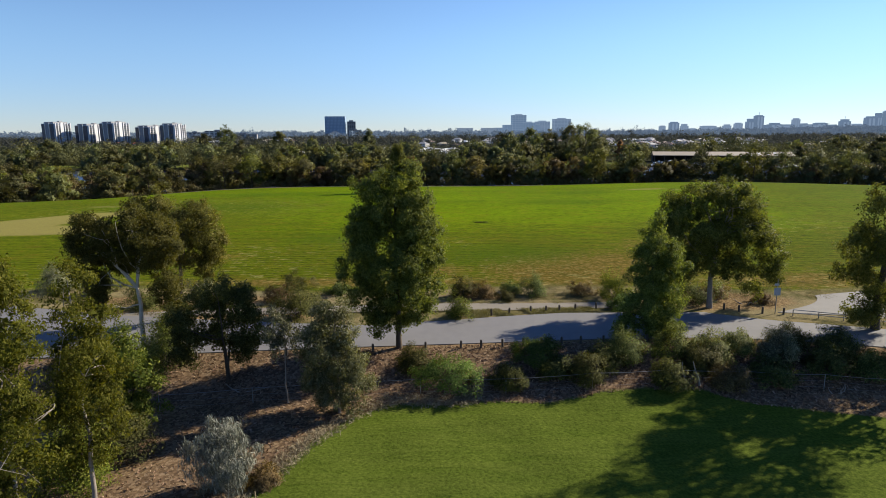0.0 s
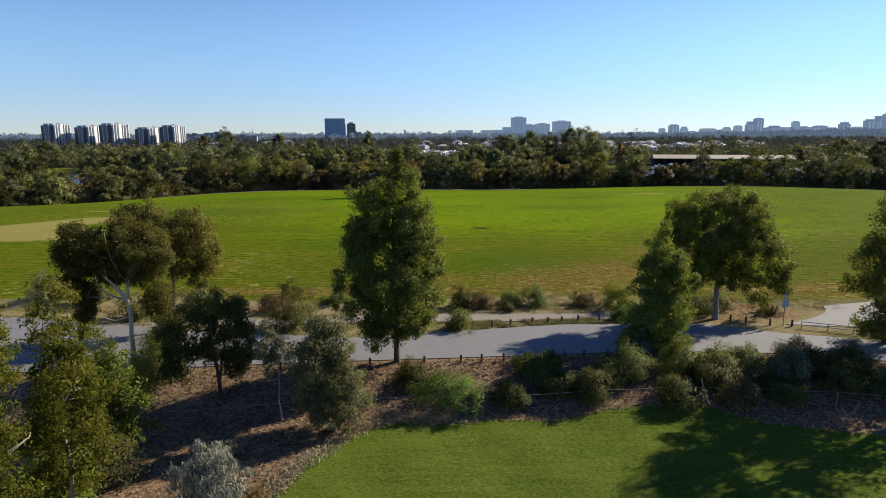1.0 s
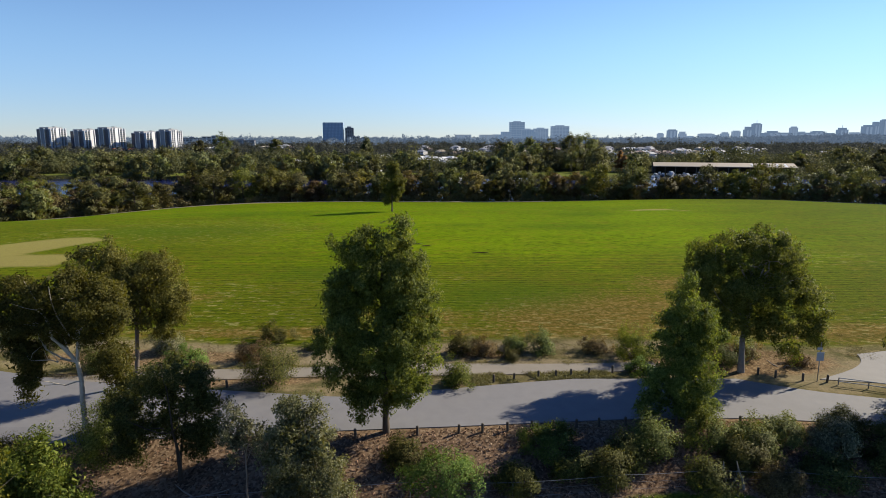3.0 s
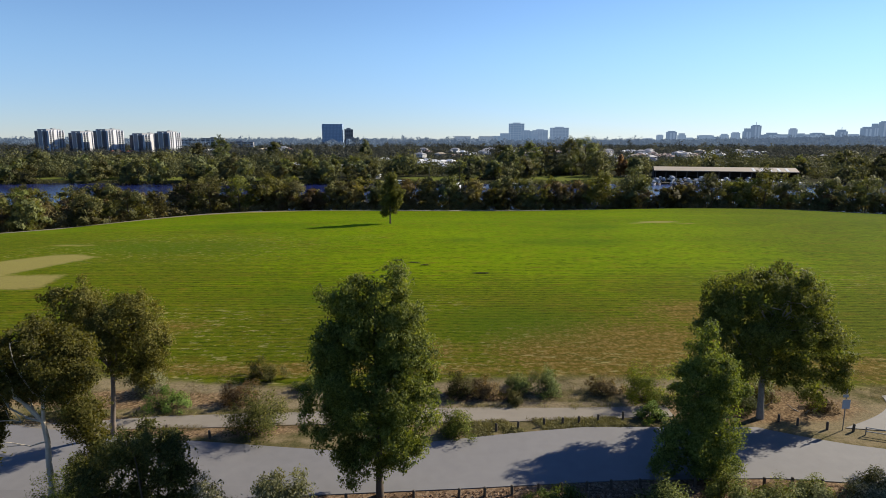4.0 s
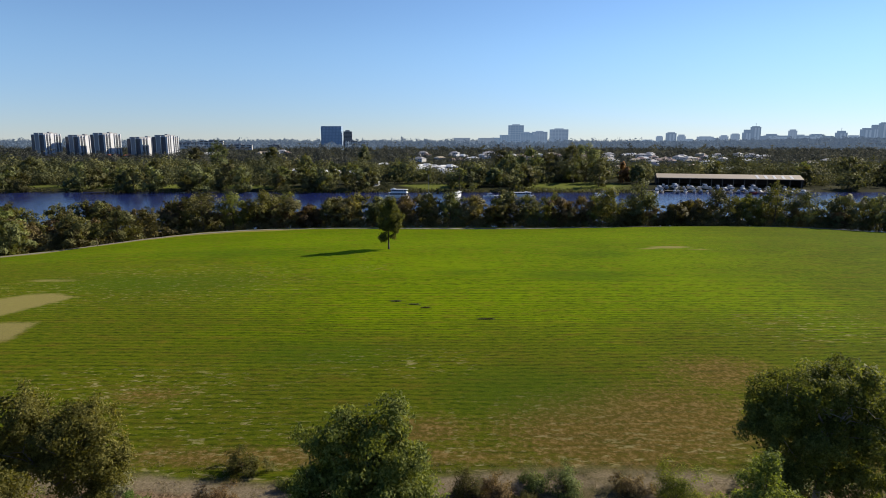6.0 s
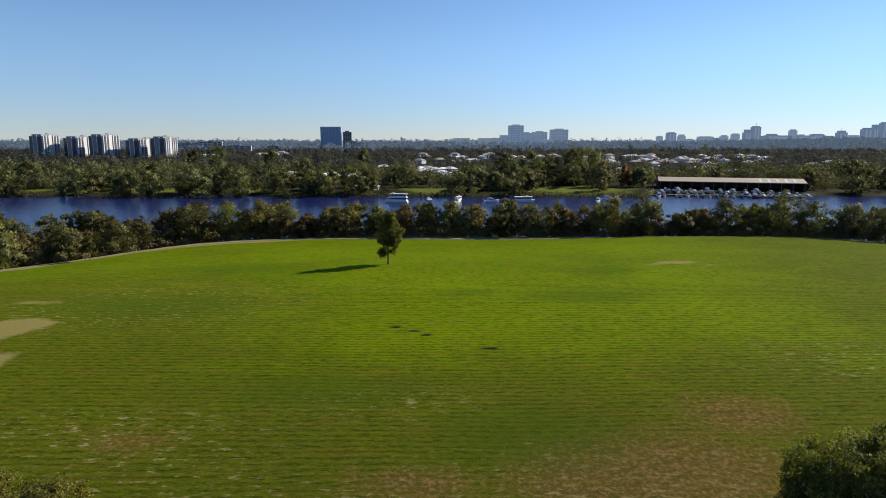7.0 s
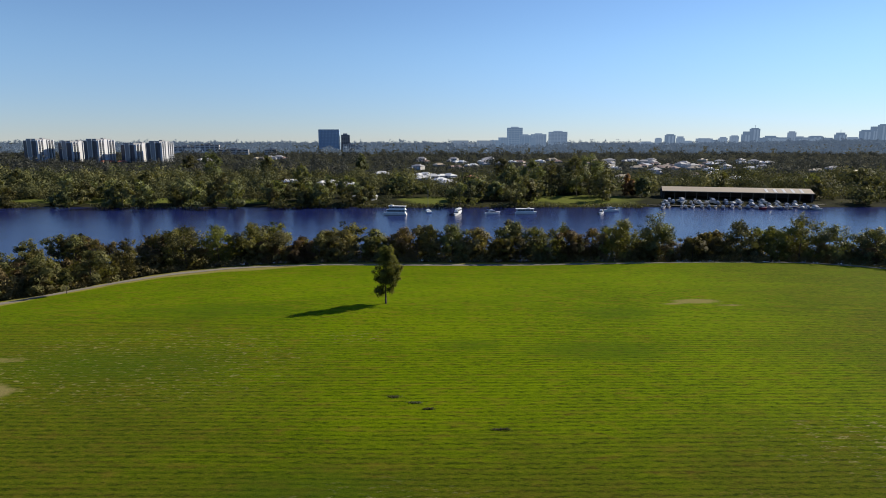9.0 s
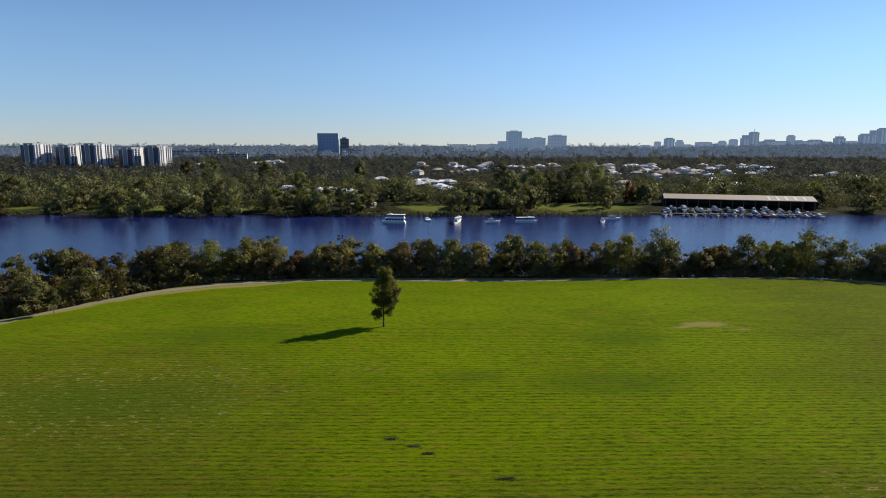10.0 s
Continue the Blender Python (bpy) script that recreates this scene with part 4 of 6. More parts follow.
BEYOND = [
    (1.2, 48.7, 2.2, 1.7, LEAF_BUSH, "round green shrub at the road's edge"), (8.3, 55.4, 2.3, 1.6, LEAF_DARK, "rounded dark grey-green shrub in the sandy verge"),
    (6.5, 56.0, 1.8, 1.0, LEAF_DARK, "low dark shrub in the sandy verge"), (13.0, 55.4, 2.2, 1.1, LEAF_BROWN, "dry brown shrub in the sandy verge"),
    (15.8, 54.0, 3.4, 2.3, LEAF_YOUNG, "large green shrub beside the footpath"), (1.6, 54.9, 2.0, 1.6, LEAF_OLIVE, "olive leggy shrub in the sandy verge"),
    (3.7, 55.0, 2.2, 1.3, LEAF_BROWN, "reddish dry shrub in the sandy verge"), (-12.2, 48.9, 3.4, 2.9, LEAF_OLIVE, "tall olive shrub at the road's edge"),
    (-15.0, 53.8, 2.6, 1.3, LEAF_BROWN, "dry brown shrub beside the footpath"), (-14.4, 58.0, 3.0, 1.3, LEAF_OLIVE, "yellowish shrub at the field's edge"),
    (-20.0, 52.6, 3.2, 1.2, LEAF_GREEN, "grey-green low shrub beside the footpath"), (-22.6, 55.4, 2.6, 1.8, LEAF_GREY, "silvery dead shrub at the field's edge"),
    (-26.5, 52.0, 3.0, 1.8, LEAF_OLIVE, "olive shrub beside the footpath"), (-33.0, 56.6, 3.4, 1.8, LEAF_OLIVE, "olive shrub at the field's edge"),
    (-37.5, 57.6, 3.4, 2.6, LEAF_GREY, "grey-green shrub at the field's edge"), (25.0, 54.6, 2.6, 1.0, LEAF_BROWN, "dry brush heap under the tree"),
    (22.4, 53.8, 4.6, 1.9, LEAF_DARK, "dark shrub under the tree"), (28.3, 52.6, 2.0, 0.8, LEAF_BROWN, "dry brush heap under the tree"),
    (15.2, 50.9, 2.0, 0.9, LEAF_GREEN, "low green shrub at the road's edge"), (-10.2, 56.3, 2.0, 0.9, LEAF_DARK, "low dark shrub in the sandy verge"),
    (5.6, 53.9, 1.7, 0.7, LEAF_OLIVE, "low olive shrub in the sandy verge")]
for k, (x, y, w, h, leaf, label) in enumerate(BEYOND):
    shrub(x, y, w, h, leaf, label, int(1000 + 420 * w * h), 0.12, -0.5, 80 + k, ragged=0.5)

# ---- bollards, fence, rail, sign ----


def lathe(profile, sides=10):
    r, z = np.array(profile, float).T
    v, f = tube(np.c_[np.zeros_like(z), np.zeros_like(z), z] + np.c_[np.arange(len(z)) * 1e-6, np.zeros(len(z)), np.zeros(len(z))], r, sides)
    return v, f


def bollards():
    root = tagged(new("bollard"), "short dark treated-pine bollard at the road's edge", "bollard", "bollards along the road")
    v, f = lathe([(0.085, -0.3), (0.085, 0.5), (0.075, 0.56), (0.05, 0.58), (0.001, 0.585)])
    linked("post", array_mesh("post", v, f), PINE, root)
    spots = [(x, near_edge(x) - 0.75) for x in (-29.5, -26.4, -23.4, -17.1, -14.0, -11.0, -8.0, -5.0, -1.3, 1.2, 2.65, 4.2, 5.7, 7.0, 8.5, 9.9, 11.6, 13.2, 14.8, 17.2, 18.8, 20.4, 22.0, 23.4, 25.0)]
    spots += [(4.0, 49.2), (5.5, 49.5), (7.4, 50.0), (8.7, 50.1), (9.9, 50.3), (11.3, 50.6), (13.2, 51.0), (16.0, 51.5), (24.1, 50.6), (25.1, 50.0), (26.8, 49.4), (28.4, 49.1), (-15.2, 48.2), (-12.4, 47.7), (-18.4, 49.0)]
    for k, (x, y) in enumerate(spots):
        b = root if k == 0 else copy_thing(root, Matrix())
        b.matrix_basis = pose(x, y, float(gz(x, y)), 2.5 * math.sin(k * 2.1), 2.5 * math.sin(k * 3.7), 40 * k)


bollards()


def wire_fence():
    root = tagged(new("wire_fence"), "low wire fence on thin steel posts along the bank", "fence")
    fx = (-17.2, -11.8, -6.8, -1.5, 3.9, 9.45, 14.6, 19.4, 24.1, 29.0)
    pts = [(x, float(np.interp(x, (-17, -11.8, -6.9, -1.5, 3.9, 9.4, 14.5, 19.2, 24, 29), (34.4, 35.2, 35.9, 36.3, 36.2, 36.6, 37.0, 37.0, 36.4, 35.8)))) for x in fx]
    tops = []
    for x, y in pts:
        z = float(gz(x, y))
        v, f = tube([(x, y, z - 0.3), (x, y, z + 0.5), (x, y, z + 1.0)], [0.028, 0.028, 0.026], 6)
        linked("post", array_mesh("post", v, f), STEEL, root)
        tops.append((x, y, z))
    for name, h, r in (("top_wire", 0.97, 0.011), ("wire", 0.55, 0.004), ("wire", 0.15, 0.004)):
        for (xa, ya, za), (xb, yb, zb) in zip(tops, tops[1:]):
            t = np.linspace(0, 1, 7)
            sag = -0.05 * np.sin(np.pi * t)
            linked(name, array_mesh(name, *tube(np.c_[xa + (xb - xa) * t, ya + (yb - ya) * t, za + (zb - za) * t + h + sag], np.full(7, r), 5)), STEEL, root)


wire_fence()


def steel_rail():
    root = tagged(new("steel_rail"), "low galvanised steel pipe rail at the parking lot", "rail")
    pts = [(28.9, 48.6), (30.6, 47.9), (32.2, 47.2), (33.9, 46.5), (35.6, 45.9)]
    for x, y in pts:
        z = float(gz(x, y))
        linked("post", array_mesh("post", *tube([(x, y, z - 0.2), (x, y, z + 0.55)], [0.04, 0.04], 7)), STEEL, root)
    for h in (0.28, 0.55):
        linked("pipe", array_mesh("pipe", *tube([(x, y, float(gz(x, y)) + h) for x, y in pts], [0.035] * len(pts), 7)), STEEL, root)


steel_rail()


def road_sign(x, y):
    root = tagged(new("road_sign"), "tall thin steel signpost with a blue-grey sign plate", "sign")
    root.location = (x, y, float(gz(x, y)))
    linked("post", array_mesh("post", *tube([(0, 0, -0.3), (0, 0, 1.5), (0.0, 0, 3.0)], [0.035, 0.035, 0.033], 7)), STEEL, root)
    part("plate", boxes((-0.27, -0.06, 1.6, 0.27, -0.04, 2.25), bevel=0.006), SIGN_PAINT, root, "faded blue-grey sign plate")
    part("cap_plate", boxes((-0.28, -0.055, 2.42, 0.1, -0.04, 2.62), bevel=0.005), SIGN_PAINT, root)


road_sign(27.8, 49.3)

# ---- trees along the river ----


def tree_kinds(n, seed, leaf, label, tall, clumps, per, size, name="tree"):
    """A few grown shapes to be planted many times."""
    out = []
    for k in range(n):
        rng = np.random.default_rng(seed + k)
        h = tall * rng.uniform(0.85, 1.15)
        w = h * rng.uniform(0.28, 0.42)
        lobes = [(rng.normal() * w * 0.45, rng.normal() * w * 0.45, h * u, w * rng.uniform(0.45, 0.7), w * rng.uniform(0.45, 0.7), h * rng.uniform(0.12, 0.17)) for u in (0.88, 0.78, 0.7, 0.64, 0.56, 0.5, 0.42, 0.34, 0.26, 0.18)]
        out.append(tree(0, -500 - 20 * k, lobes, leaf, BARK_DARK, label, clumps, per, size, 0.3, spread=0.085 * h, girth=0.016 * h, limbs=3, seed=seed + k, name=name, sides=5, base=0.0, fine=False, shell=0.75))
    return out


def plant(kinds, spots, group, seed):
    rng = random.Random(seed)
    used = set()
    for x, y, s in spots:
        k = rng.randrange(len(kinds))
        m = Matrix.Translation((x, y, float(gz(x, y)) - 0.1)) @ Matrix.Rotation(rng.random() * 6.28, 4, "Z") @ Matrix.Diagonal((s * rng.uniform(0.9, 1.15), s * rng.uniform(0.9, 1.15), s, 1))
        if k in used:
            ob = copy_thing(kinds[k], Matrix())
        else:
            ob = kinds[k]
            used.add(k)
        ob.matrix_basis = m
        tagged(ob, group=group)


def grown(x, y, h, w, kind, k, name, group, label, leaf, bark=BARK_DARK, per=54, clumps=115, size=0.35, low=0.08):
    """One tree of a known height and spread, its crown a heap of rounded heads."""
    r = np.random.default_rng(900 + k)
    lobes = [(0.0, 0.0, h * 0.86, w * 0.2, w * 0.2, h * 0.11)]
    for q in range(12):
        a, u = q * 2.4 + r.random(), low + (0.82 - low) * (q + 0.5) / 12
        reach = w * 0.36 * r.uniform(0.65, 1.1) * math.sin(math.pi * min(0.95, 0.25 + 0.7 * u)) ** 0.5
        lobes.append((math.cos(a) * reach, math.sin(a) * reach, h * u * r.uniform(0.95, 1.06), w * r.uniform(0.19, 0.27), w * r.uniform(0.19, 0.27), h * r.uniform(0.09, 0.14)))
    return tree(x, y, lobes, leaf, bark, label, clumps, per, size, 0.3, spread=0.042 * (h + w), girth=0.016 * h, limbs=3, seed=900 + k, sides=5, fine=False, shell=0.8, group=group)


# x, height, spread and colour of the trees that stand out along the rim path
SHORE = {"o": (LEAF_SHORE, "bushy riverside tree with olive-green crown"), "g": (LEAF_SHORE_GREEN, "riverside tree with a light yellow-green crown"),
         "d": (LEAF_SHORE_DARK, "tall dark green riverside tree"), "b": (LEAF_SHORE_BROWN, "round brownish riverside tree")}
STAND = [(-99, 7.6, 9, "o"), (-91, 8.2, 10, "o"), (-84.4, 8.6, 10, "o"), (-79.4, 12.1, 9, "g"), (-75, 13.2, 9, "d"), (-68.8, 12.8, 12, "o"), (-61.6, 11.7, 9.5, "g"), (-53.2, 11.3, 11, "g"), (-46.6, 9.7, 11, "o"), (-40, 6.4, 8, "b"),
         (-32.7, 9.9, 9.5, "o"), (-27.4, 9.4, 8, "b"), (-19.2, 9.5, 9, "o"), (-10.9, 10.1, 9.5, "b"), (-3.2, 10.7, 7.5, "d"), (3.0, 11.1, 8, "d"), (10.3, 10.2, 9.5, "b"), (16.7, 7.4, 6.6, "g"), (26.8, 10.6, 9, "d"), (36.5, 9.4, 9, "b"), (43, 9.8, 9, "b"),
         (51.2, 12.6, 10, "g"), (61.1, 14.3, 11, "d"), (58, 5.6, 6, "g"), (70.7, 7.0, 8, "o"), (76.1, 8.4, 7.5, "o"), (85.8, 12.1, 11, "d"), (94.5, 10.2, 8.5, "g"), (101.4, 14, 10, "g"), (109.5, 10.6, 12, "d"), (117, 10.1, 10, "d"), (125, 11, 11, "o"), (134, 11, 11, "d"), (-107, 7.4, 9, "d"), (-116, 7.4, 10, "o")]
for k, (x, h, w, kind) in enumerate(STAND):
    leaf, label = SHORE[kind]
    grown(x, float(path_y(x)) + (5.5 if h < 8 else 8.5) + (1.5 if x < -60 else 0) + (16 if -80 < x < -72 else 0), h, w, kind, k, "tree", "trees along the river bank", label, leaf)
rng = random.Random(5)
belt = []
x = -150.0
while x < 185:
    for row in range(2):
        y = float(path_y(x)) + 7 + row * 8.5 + rng.uniform(-2.5, 2.5) + (2.5 if x < -60 else 0)
        belt.append((x + rng.uniform(-2.5, 2.5), y, rng.uniform(0.7, 1.0) * (0.85, 1.3)[row] * (0.85 if x < -78 else 1.0)))
    x += rng.uniform(5.0, 7.2)
# the low woods on the flat point behind the bend of the path
for k in range(74):
    x = rng.uniform(-165, -72)
    belt.append((x, float(path_y(x)) + rng.uniform(18, 66), rng.uniform(0.78, 1.02)))
shore_kinds = tree_kinds(2, 200, LEAF_SHORE, "bushy riverside tree with olive-green crown", 8.6, 60, 34, 0.42) + tree_kinds(2, 210, LEAF_SHORE_BROWN, "round brownish riverside tree", 8.0, 60, 34, 0.42) + tree_kinds(1, 220, LEAF_SHORE_GREEN, "riverside tree with a light yellow-green crown", 8.6, 60, 34, 0.42)
plant(shore_kinds, belt, "trees along the river bank", 6)


def understorey():
    """Scrub that fills the foot of the riverside trees."""
    r = np.random.default_rng(44)
    n = 3900
    x = r.uniform(-150, 185, n)
    low = r.random(n) < 0.36
    y = path_y(x) + np.where(low, 4.2 + 4.5 * r.random(n), 6 + 18 * r.random(n)) + 2 * (x < -60)
    z = gz(x, y) + np.where(low, r.uniform(0.2, 1.5, n), r.uniform(0.4, 4.4, n))
    v, f = leaves_at(r, np.c_[x, y, z], np.where(low, r.uniform(0.9, 1.5, n), r.uniform(1.2, 2.4, n)), 22, 0.5, 0.1, 0.6)
    v[:, 2] = np.maximum(v[:, 2], gz(v[:, 0], v[:, 1]))
    tagged(linked("riverside_scrub", array_mesh("riverside_scrub", v, f), LEAF_SHORE_BROWN), "tangled brown-green scrub under the riverside trees", "scrub", kind="stuff")


understorey()


def shoreline():
    """Reeds and low scrub at the far water's edge."""
    r = np.random.default_rng(46)
    x = r.uniform(-420, 380, 1100)
    x = x[(np.sin(x * 0.06) + np.sin(x * 0.017 + 1) > -0.7) & ~((x > 125) & (x < 265))]
    y = 401.5 + 5 * r.random(len(x))
    v, f = leaves_at(r, np.c_[x, y, np.maximum(gz(x, y), WATER_Z) + r.uniform(0.3, 1.6, len(x))], r.uniform(1.5, 3.2, len(x)), 14, 1.0, 0.1, 0.7)
    v[:, 2] = np.maximum(v[:, 2], np.maximum(gz(v[:, 0], v[:, 1]), WATER_Z - 0.2))
    tagged(linked("shoreline_scrub", array_mesh("shoreline_scrub", v, f), LEAF_SHORE_DARK), "dark reeds and scrub along the far shore", "scrub", kind="stuff")


shoreline()

# ---- far bank ----
far_kinds = tree_kinds(6, 300, LEAF_BANK, "spreading tree on the far river bank", 13.0, 50, 40, 0.66)
BIG = [(-210, 600, 29, 17, "d"), (-165, 622, 23, 15, "o"), (-75, 625, 24, 12, "d"), (-118, 560, 17, 14, "o"), (52, 470, 22, 18, "o"), (66, 462, 25, 19, "o"), (80, 470, 24, 18, "d"), (97, 470, 28, 20, "o"), (110, 480, 28, 19, "o"), (121, 492, 24, 17, "d"), (131, 456, 15, 9, "r"), (140, 452, 13, 10, "d"),
       (62, 640, 19, 15, "o"), (296, 447, 14, 19, "o"), (322, 452, 18, 16, "d"), (340, 462, 22, 18, "d"), (310, 480, 19, 17, "d"), (-30, 470, 15, 14, "o"), (22, 432, 15, 14, "o"), (36, 428, 13, 12, "o"), (-48, 424, 13, 13, "d"), (-88, 430, 14, 14, "o"), (-300, 470, 18, 18, "o"), (-270, 700, 20, 16, "d")]
for k, (x, y, h, w, kind) in enumerate(BIG):
    grown(x, y, h, w, kind, 60 + k, "tree", "trees on the far river bank", {"o": "large spreading olive tree on the far river bank", "d": "tall dark tree on the far river bank", "r": "rusty brown tree on the far river bank"}[kind], {"o": LEAF_BANK, "d": LEAF_SHORE_DARK, "r": LEAF_RUST}[kind], size=0.7, per=62, clumps=100)
spots = []
while len(spots) < 92:
    y = 402.5 + 70 * rng.random() ** 2.0
    x = rng.uniform(-0.85, 0.85) * y
    if not (112 < x < 250 and y < 470) and not (-20 < x < 10 and y < 440) and not (60 < x < 112 and y < 425):
        spots.append((x, y, rng.uniform(0.7, 1.3)))
plant(far_kinds, spots, "trees on the far river bank", 8)
# houses beyond the river, street by street
RIVERSIDE_HOUSES = [(-130, 562), (-121, 570), (-94, 556), (-74, 532), (-50, 440), (-60, 674), (-17, 610), (-7, 632), (1, 582), (-14, 655), (10, 640), (8, 556), (30, 610)]
MIDDLE_HOUSES = [(-25, 766), (23, 792), (44, 830), (0, 842), (62, 870), (106, 916), (107, 804), (148, 934), (176, 986), (82, 840), (128, 880)]
MARINA_HOUSES = [(143, 556), (160, 560), (211, 770), (246, 918), (285, 952), (242, 782), (179, 626), (308, 770), (283, 770), (260, 650), (285, 668), (346, 770), (279, 604), (376, 770), (392, 772), (449, 728), (452, 696), (429, 726), (234, 696), (325, 846), (262, 820), (224, 840), (330, 800)]
HOUSES = RIVERSIDE_HOUSES + MIDDLE_HOUSES + MARINA_HOUSES
for hx, hy, sx_, sy_, count in ((36, 935, 60, 30, 8), (300, 800, 70, 60, 14), (380, 880, 80, 60, 12), (250, 930, 60, 40, 8), (-300, 1010, 90, 50, 5)):
    HOUSES += [(hx + rng.gauss(0, 0.6) * sx_, hy + rng.gauss(0, 0.6) * sy_) for k in range(count)]
HOUSES += [(-474, 920), (-452, 914)]


def far_woods():
    """Canopy of suburbs and bush out to the horizon."""
    r = np.random.default_rng(9)
    n = 9000
    y = 405 * (4400 / 405) ** (r.random(n) ** 0.85)
    x = (r.random(n) * 2 - 1) * y * 0.92
    keep = ~((x > 112) & (x < 250) & (y < 462)) & ~((x > 58) & (x < 112) & (y < 424)) & ~((x > -22) & (x < 12) & (y < 440)) & ~((y < 470) & (r.random(n) < 0.1)) & ~((x > -300) & (x < -120) & (y < 425) & (np.sin(x * 0.09) > 0.5))
    for hx, hy in HOUSES:
        keep &= ~((np.abs(x - hx * (y / hy)) < 8) & (y > hy - 0.075 * hy) & (y < hy + 12))
    x, y = x[keep], y[keep]
    thin_out = (y < 640) & (r.random(len(x)) < 0.36)
    x, y = x[~thin_out], y[~thin_out]
    # the wooded rise below the city
    x, y = np.r_[x, r.uniform(1150, 2500, 1500)], np.r_[y, r.uniform(2350, 2950, 1500)]
    size = r.uniform(0.5, 1.0, len(x)) * (8.5 + y * 0.0018) * np.where(y > 1250, 1.35, 1.0) * np.where(y < 640, 1.3, 1.0) * np.where(r.random(len(x)) < 0.15, 1.4, 1.0)
    tones = r.random(len(x))
    for name, pick, heads, per, grow, leaf, label in (("far_woods", y < 640, 10, 33, 0.1, LEAF_FAR, "dark green bush and park trees beyond the river"),
                                                      ("suburb_woods", (y >= 640) & (y < 1250), 5, 18, 0.145, LEAF_MID_HAZE, "green suburban trees among the houses, greyed by painted haze"),
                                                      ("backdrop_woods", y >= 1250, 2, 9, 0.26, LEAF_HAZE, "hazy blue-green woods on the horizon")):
        s = size[pick]
        heart = np.c_[x[pick], y[pick], gz(x[pick], y[pick]) + s * 0.42]
        # each crown is a few rounded heads of leaf sprays
        c = np.repeat(heart, heads, axis=0) + r.normal(size=(heads * len(s), 3)) * np.repeat(s, heads)[:, None] * ((0.3, 0.3, 0.2) if heads > 1 else (0, 0, 0))
        v, f = leaves_at(r, c, np.repeat(s * 0.5, heads), per, 1.0, 0.1, 0.9, 0.75, None, 0.2)
        v = v.reshape(-1, 3, 3)
        mid = v.mean(1, keepdims=True)
        k = heads * per
        v = mid + (v - mid) * np.repeat(s * grow, k)[:, None, None]
        low = gz(v[..., 0].ravel(), v[..., 1].ravel()).reshape(v.shape[:2])
        v[..., 2] = np.maximum(v[..., 2], low - 0.2)
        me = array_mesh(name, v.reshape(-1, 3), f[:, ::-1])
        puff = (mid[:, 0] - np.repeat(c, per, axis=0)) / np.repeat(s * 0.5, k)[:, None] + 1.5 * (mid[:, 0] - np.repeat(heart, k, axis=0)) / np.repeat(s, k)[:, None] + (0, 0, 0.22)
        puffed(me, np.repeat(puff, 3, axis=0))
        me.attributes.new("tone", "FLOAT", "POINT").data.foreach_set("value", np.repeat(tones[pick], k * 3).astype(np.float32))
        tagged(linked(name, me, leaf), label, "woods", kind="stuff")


far_woods()

# ---- buildings beyond the river ----


def hip_roof(w, d, z, h, over=0.6):
    bm = bmesh.new()
    x, y = w / 2 + over, d / 2 + over
    r = max(0.1, x - y)
    vs = [bm.verts.new(p) for p in ((-x, -y, z), (x, -y, z), (x, y, z), (-x, y, z), (-r, 0, z + h), (r, 0, z + h))]
    for f in ((0, 1, 5, 4), (1, 2, 5), (2, 3, 4, 5), (3, 0, 4), (3, 2, 1, 0)):
        bm.faces.new([vs[i] for i in f])
    return bm


def house(wall, roof, w, d, storeys, label):
    root = tagged(new("house"), label, "house", "suburban houses beyond the river")
    h = 2.9 * storeys
    wall_part = part("wall", boxes((-w / 2, -d / 2, -1.5, w / 2, d / 2, h)), wall, root)
    roof_part = part("roof", hip_roof(w, d, h + 0.02, 2.6, 0.5), roof, root)
    # a wing towards the street, with a roof of its own
    wing_w, wing_d = w * 0.42, d * 0.75
    wing = part("wing", boxes((-w * 0.46, -d / 2 - wing_d, -1.5, -w * 0.46 + wing_w, -d / 2 - 0.01, 2.8)), wall, root)
    bm = hip_roof(wing_d + 4, wing_w, 2.82, 2.0, 0.5)
    bmesh.ops.transform(bm, matrix=Matrix.Translation((-w * 0.46 + wing_w / 2, -d / 2 - wing_d / 2 + 1.5, 0)) @ Matrix.Rotation(math.pi / 2, 4, "Z"), verts=bm.verts)
    part("wing_roof", bm, roof, root)
    part("garage_door", boxes((-w * 0.46 + 0.8, -d / 2 - wing_d - 0.06, 0, -w * 0.46 + wing_w - 0.8, -d / 2 - wing_d + 0.04, 2.2)), GREYWALL, wing)
    for s in range(storeys):
        for k in range(2):
            x = w * (0.12 + 0.25 * k)
            part("window", boxes((x - 0.9, -d / 2 - 0.05, s * 2.9 + 0.9, x + 0.9, -d / 2 + 0.05, s * 2.9 + 2.2)), GLASSY, wall_part)
    part("chimney", boxes((w * 0.2, 0.4, h + 0.8, w * 0.2 + 0.7, 1.1, h + 2.9)), wall, roof_part)
    return root


HOUSE_WALL = plain("weathered_render", (0.5, 0.48, 0.46), 0.8, 0, 0.15, 0.5, 0.1)
ROOF_PINK = plain("faded_tile_roof", (0.24, 0.17, 0.15), 0.8, 0, 0.2, 0.5, 0.2)
HOUSE_KINDS = [house(CREAM, ROOF_PINK, 15, 10, 1, "cream suburban house with a faded tile roof"), house(BRICK, ROOF_RED, 14, 10, 1, "brick suburban house with terracotta roof"),
               house(HOUSE_WALL, ROOF_GREY, 16, 11, 2, "pale rendered house with grey tiled roof"), house(CREAM, ROOF_PALE, 17, 10, 1, "cream suburban house with pale sheet roof"),
               house(HOUSE_WALL, ROOF_WHITE, 17, 11, 1, "white house with pale roof")]
hr = random.Random(12)
taken = set()
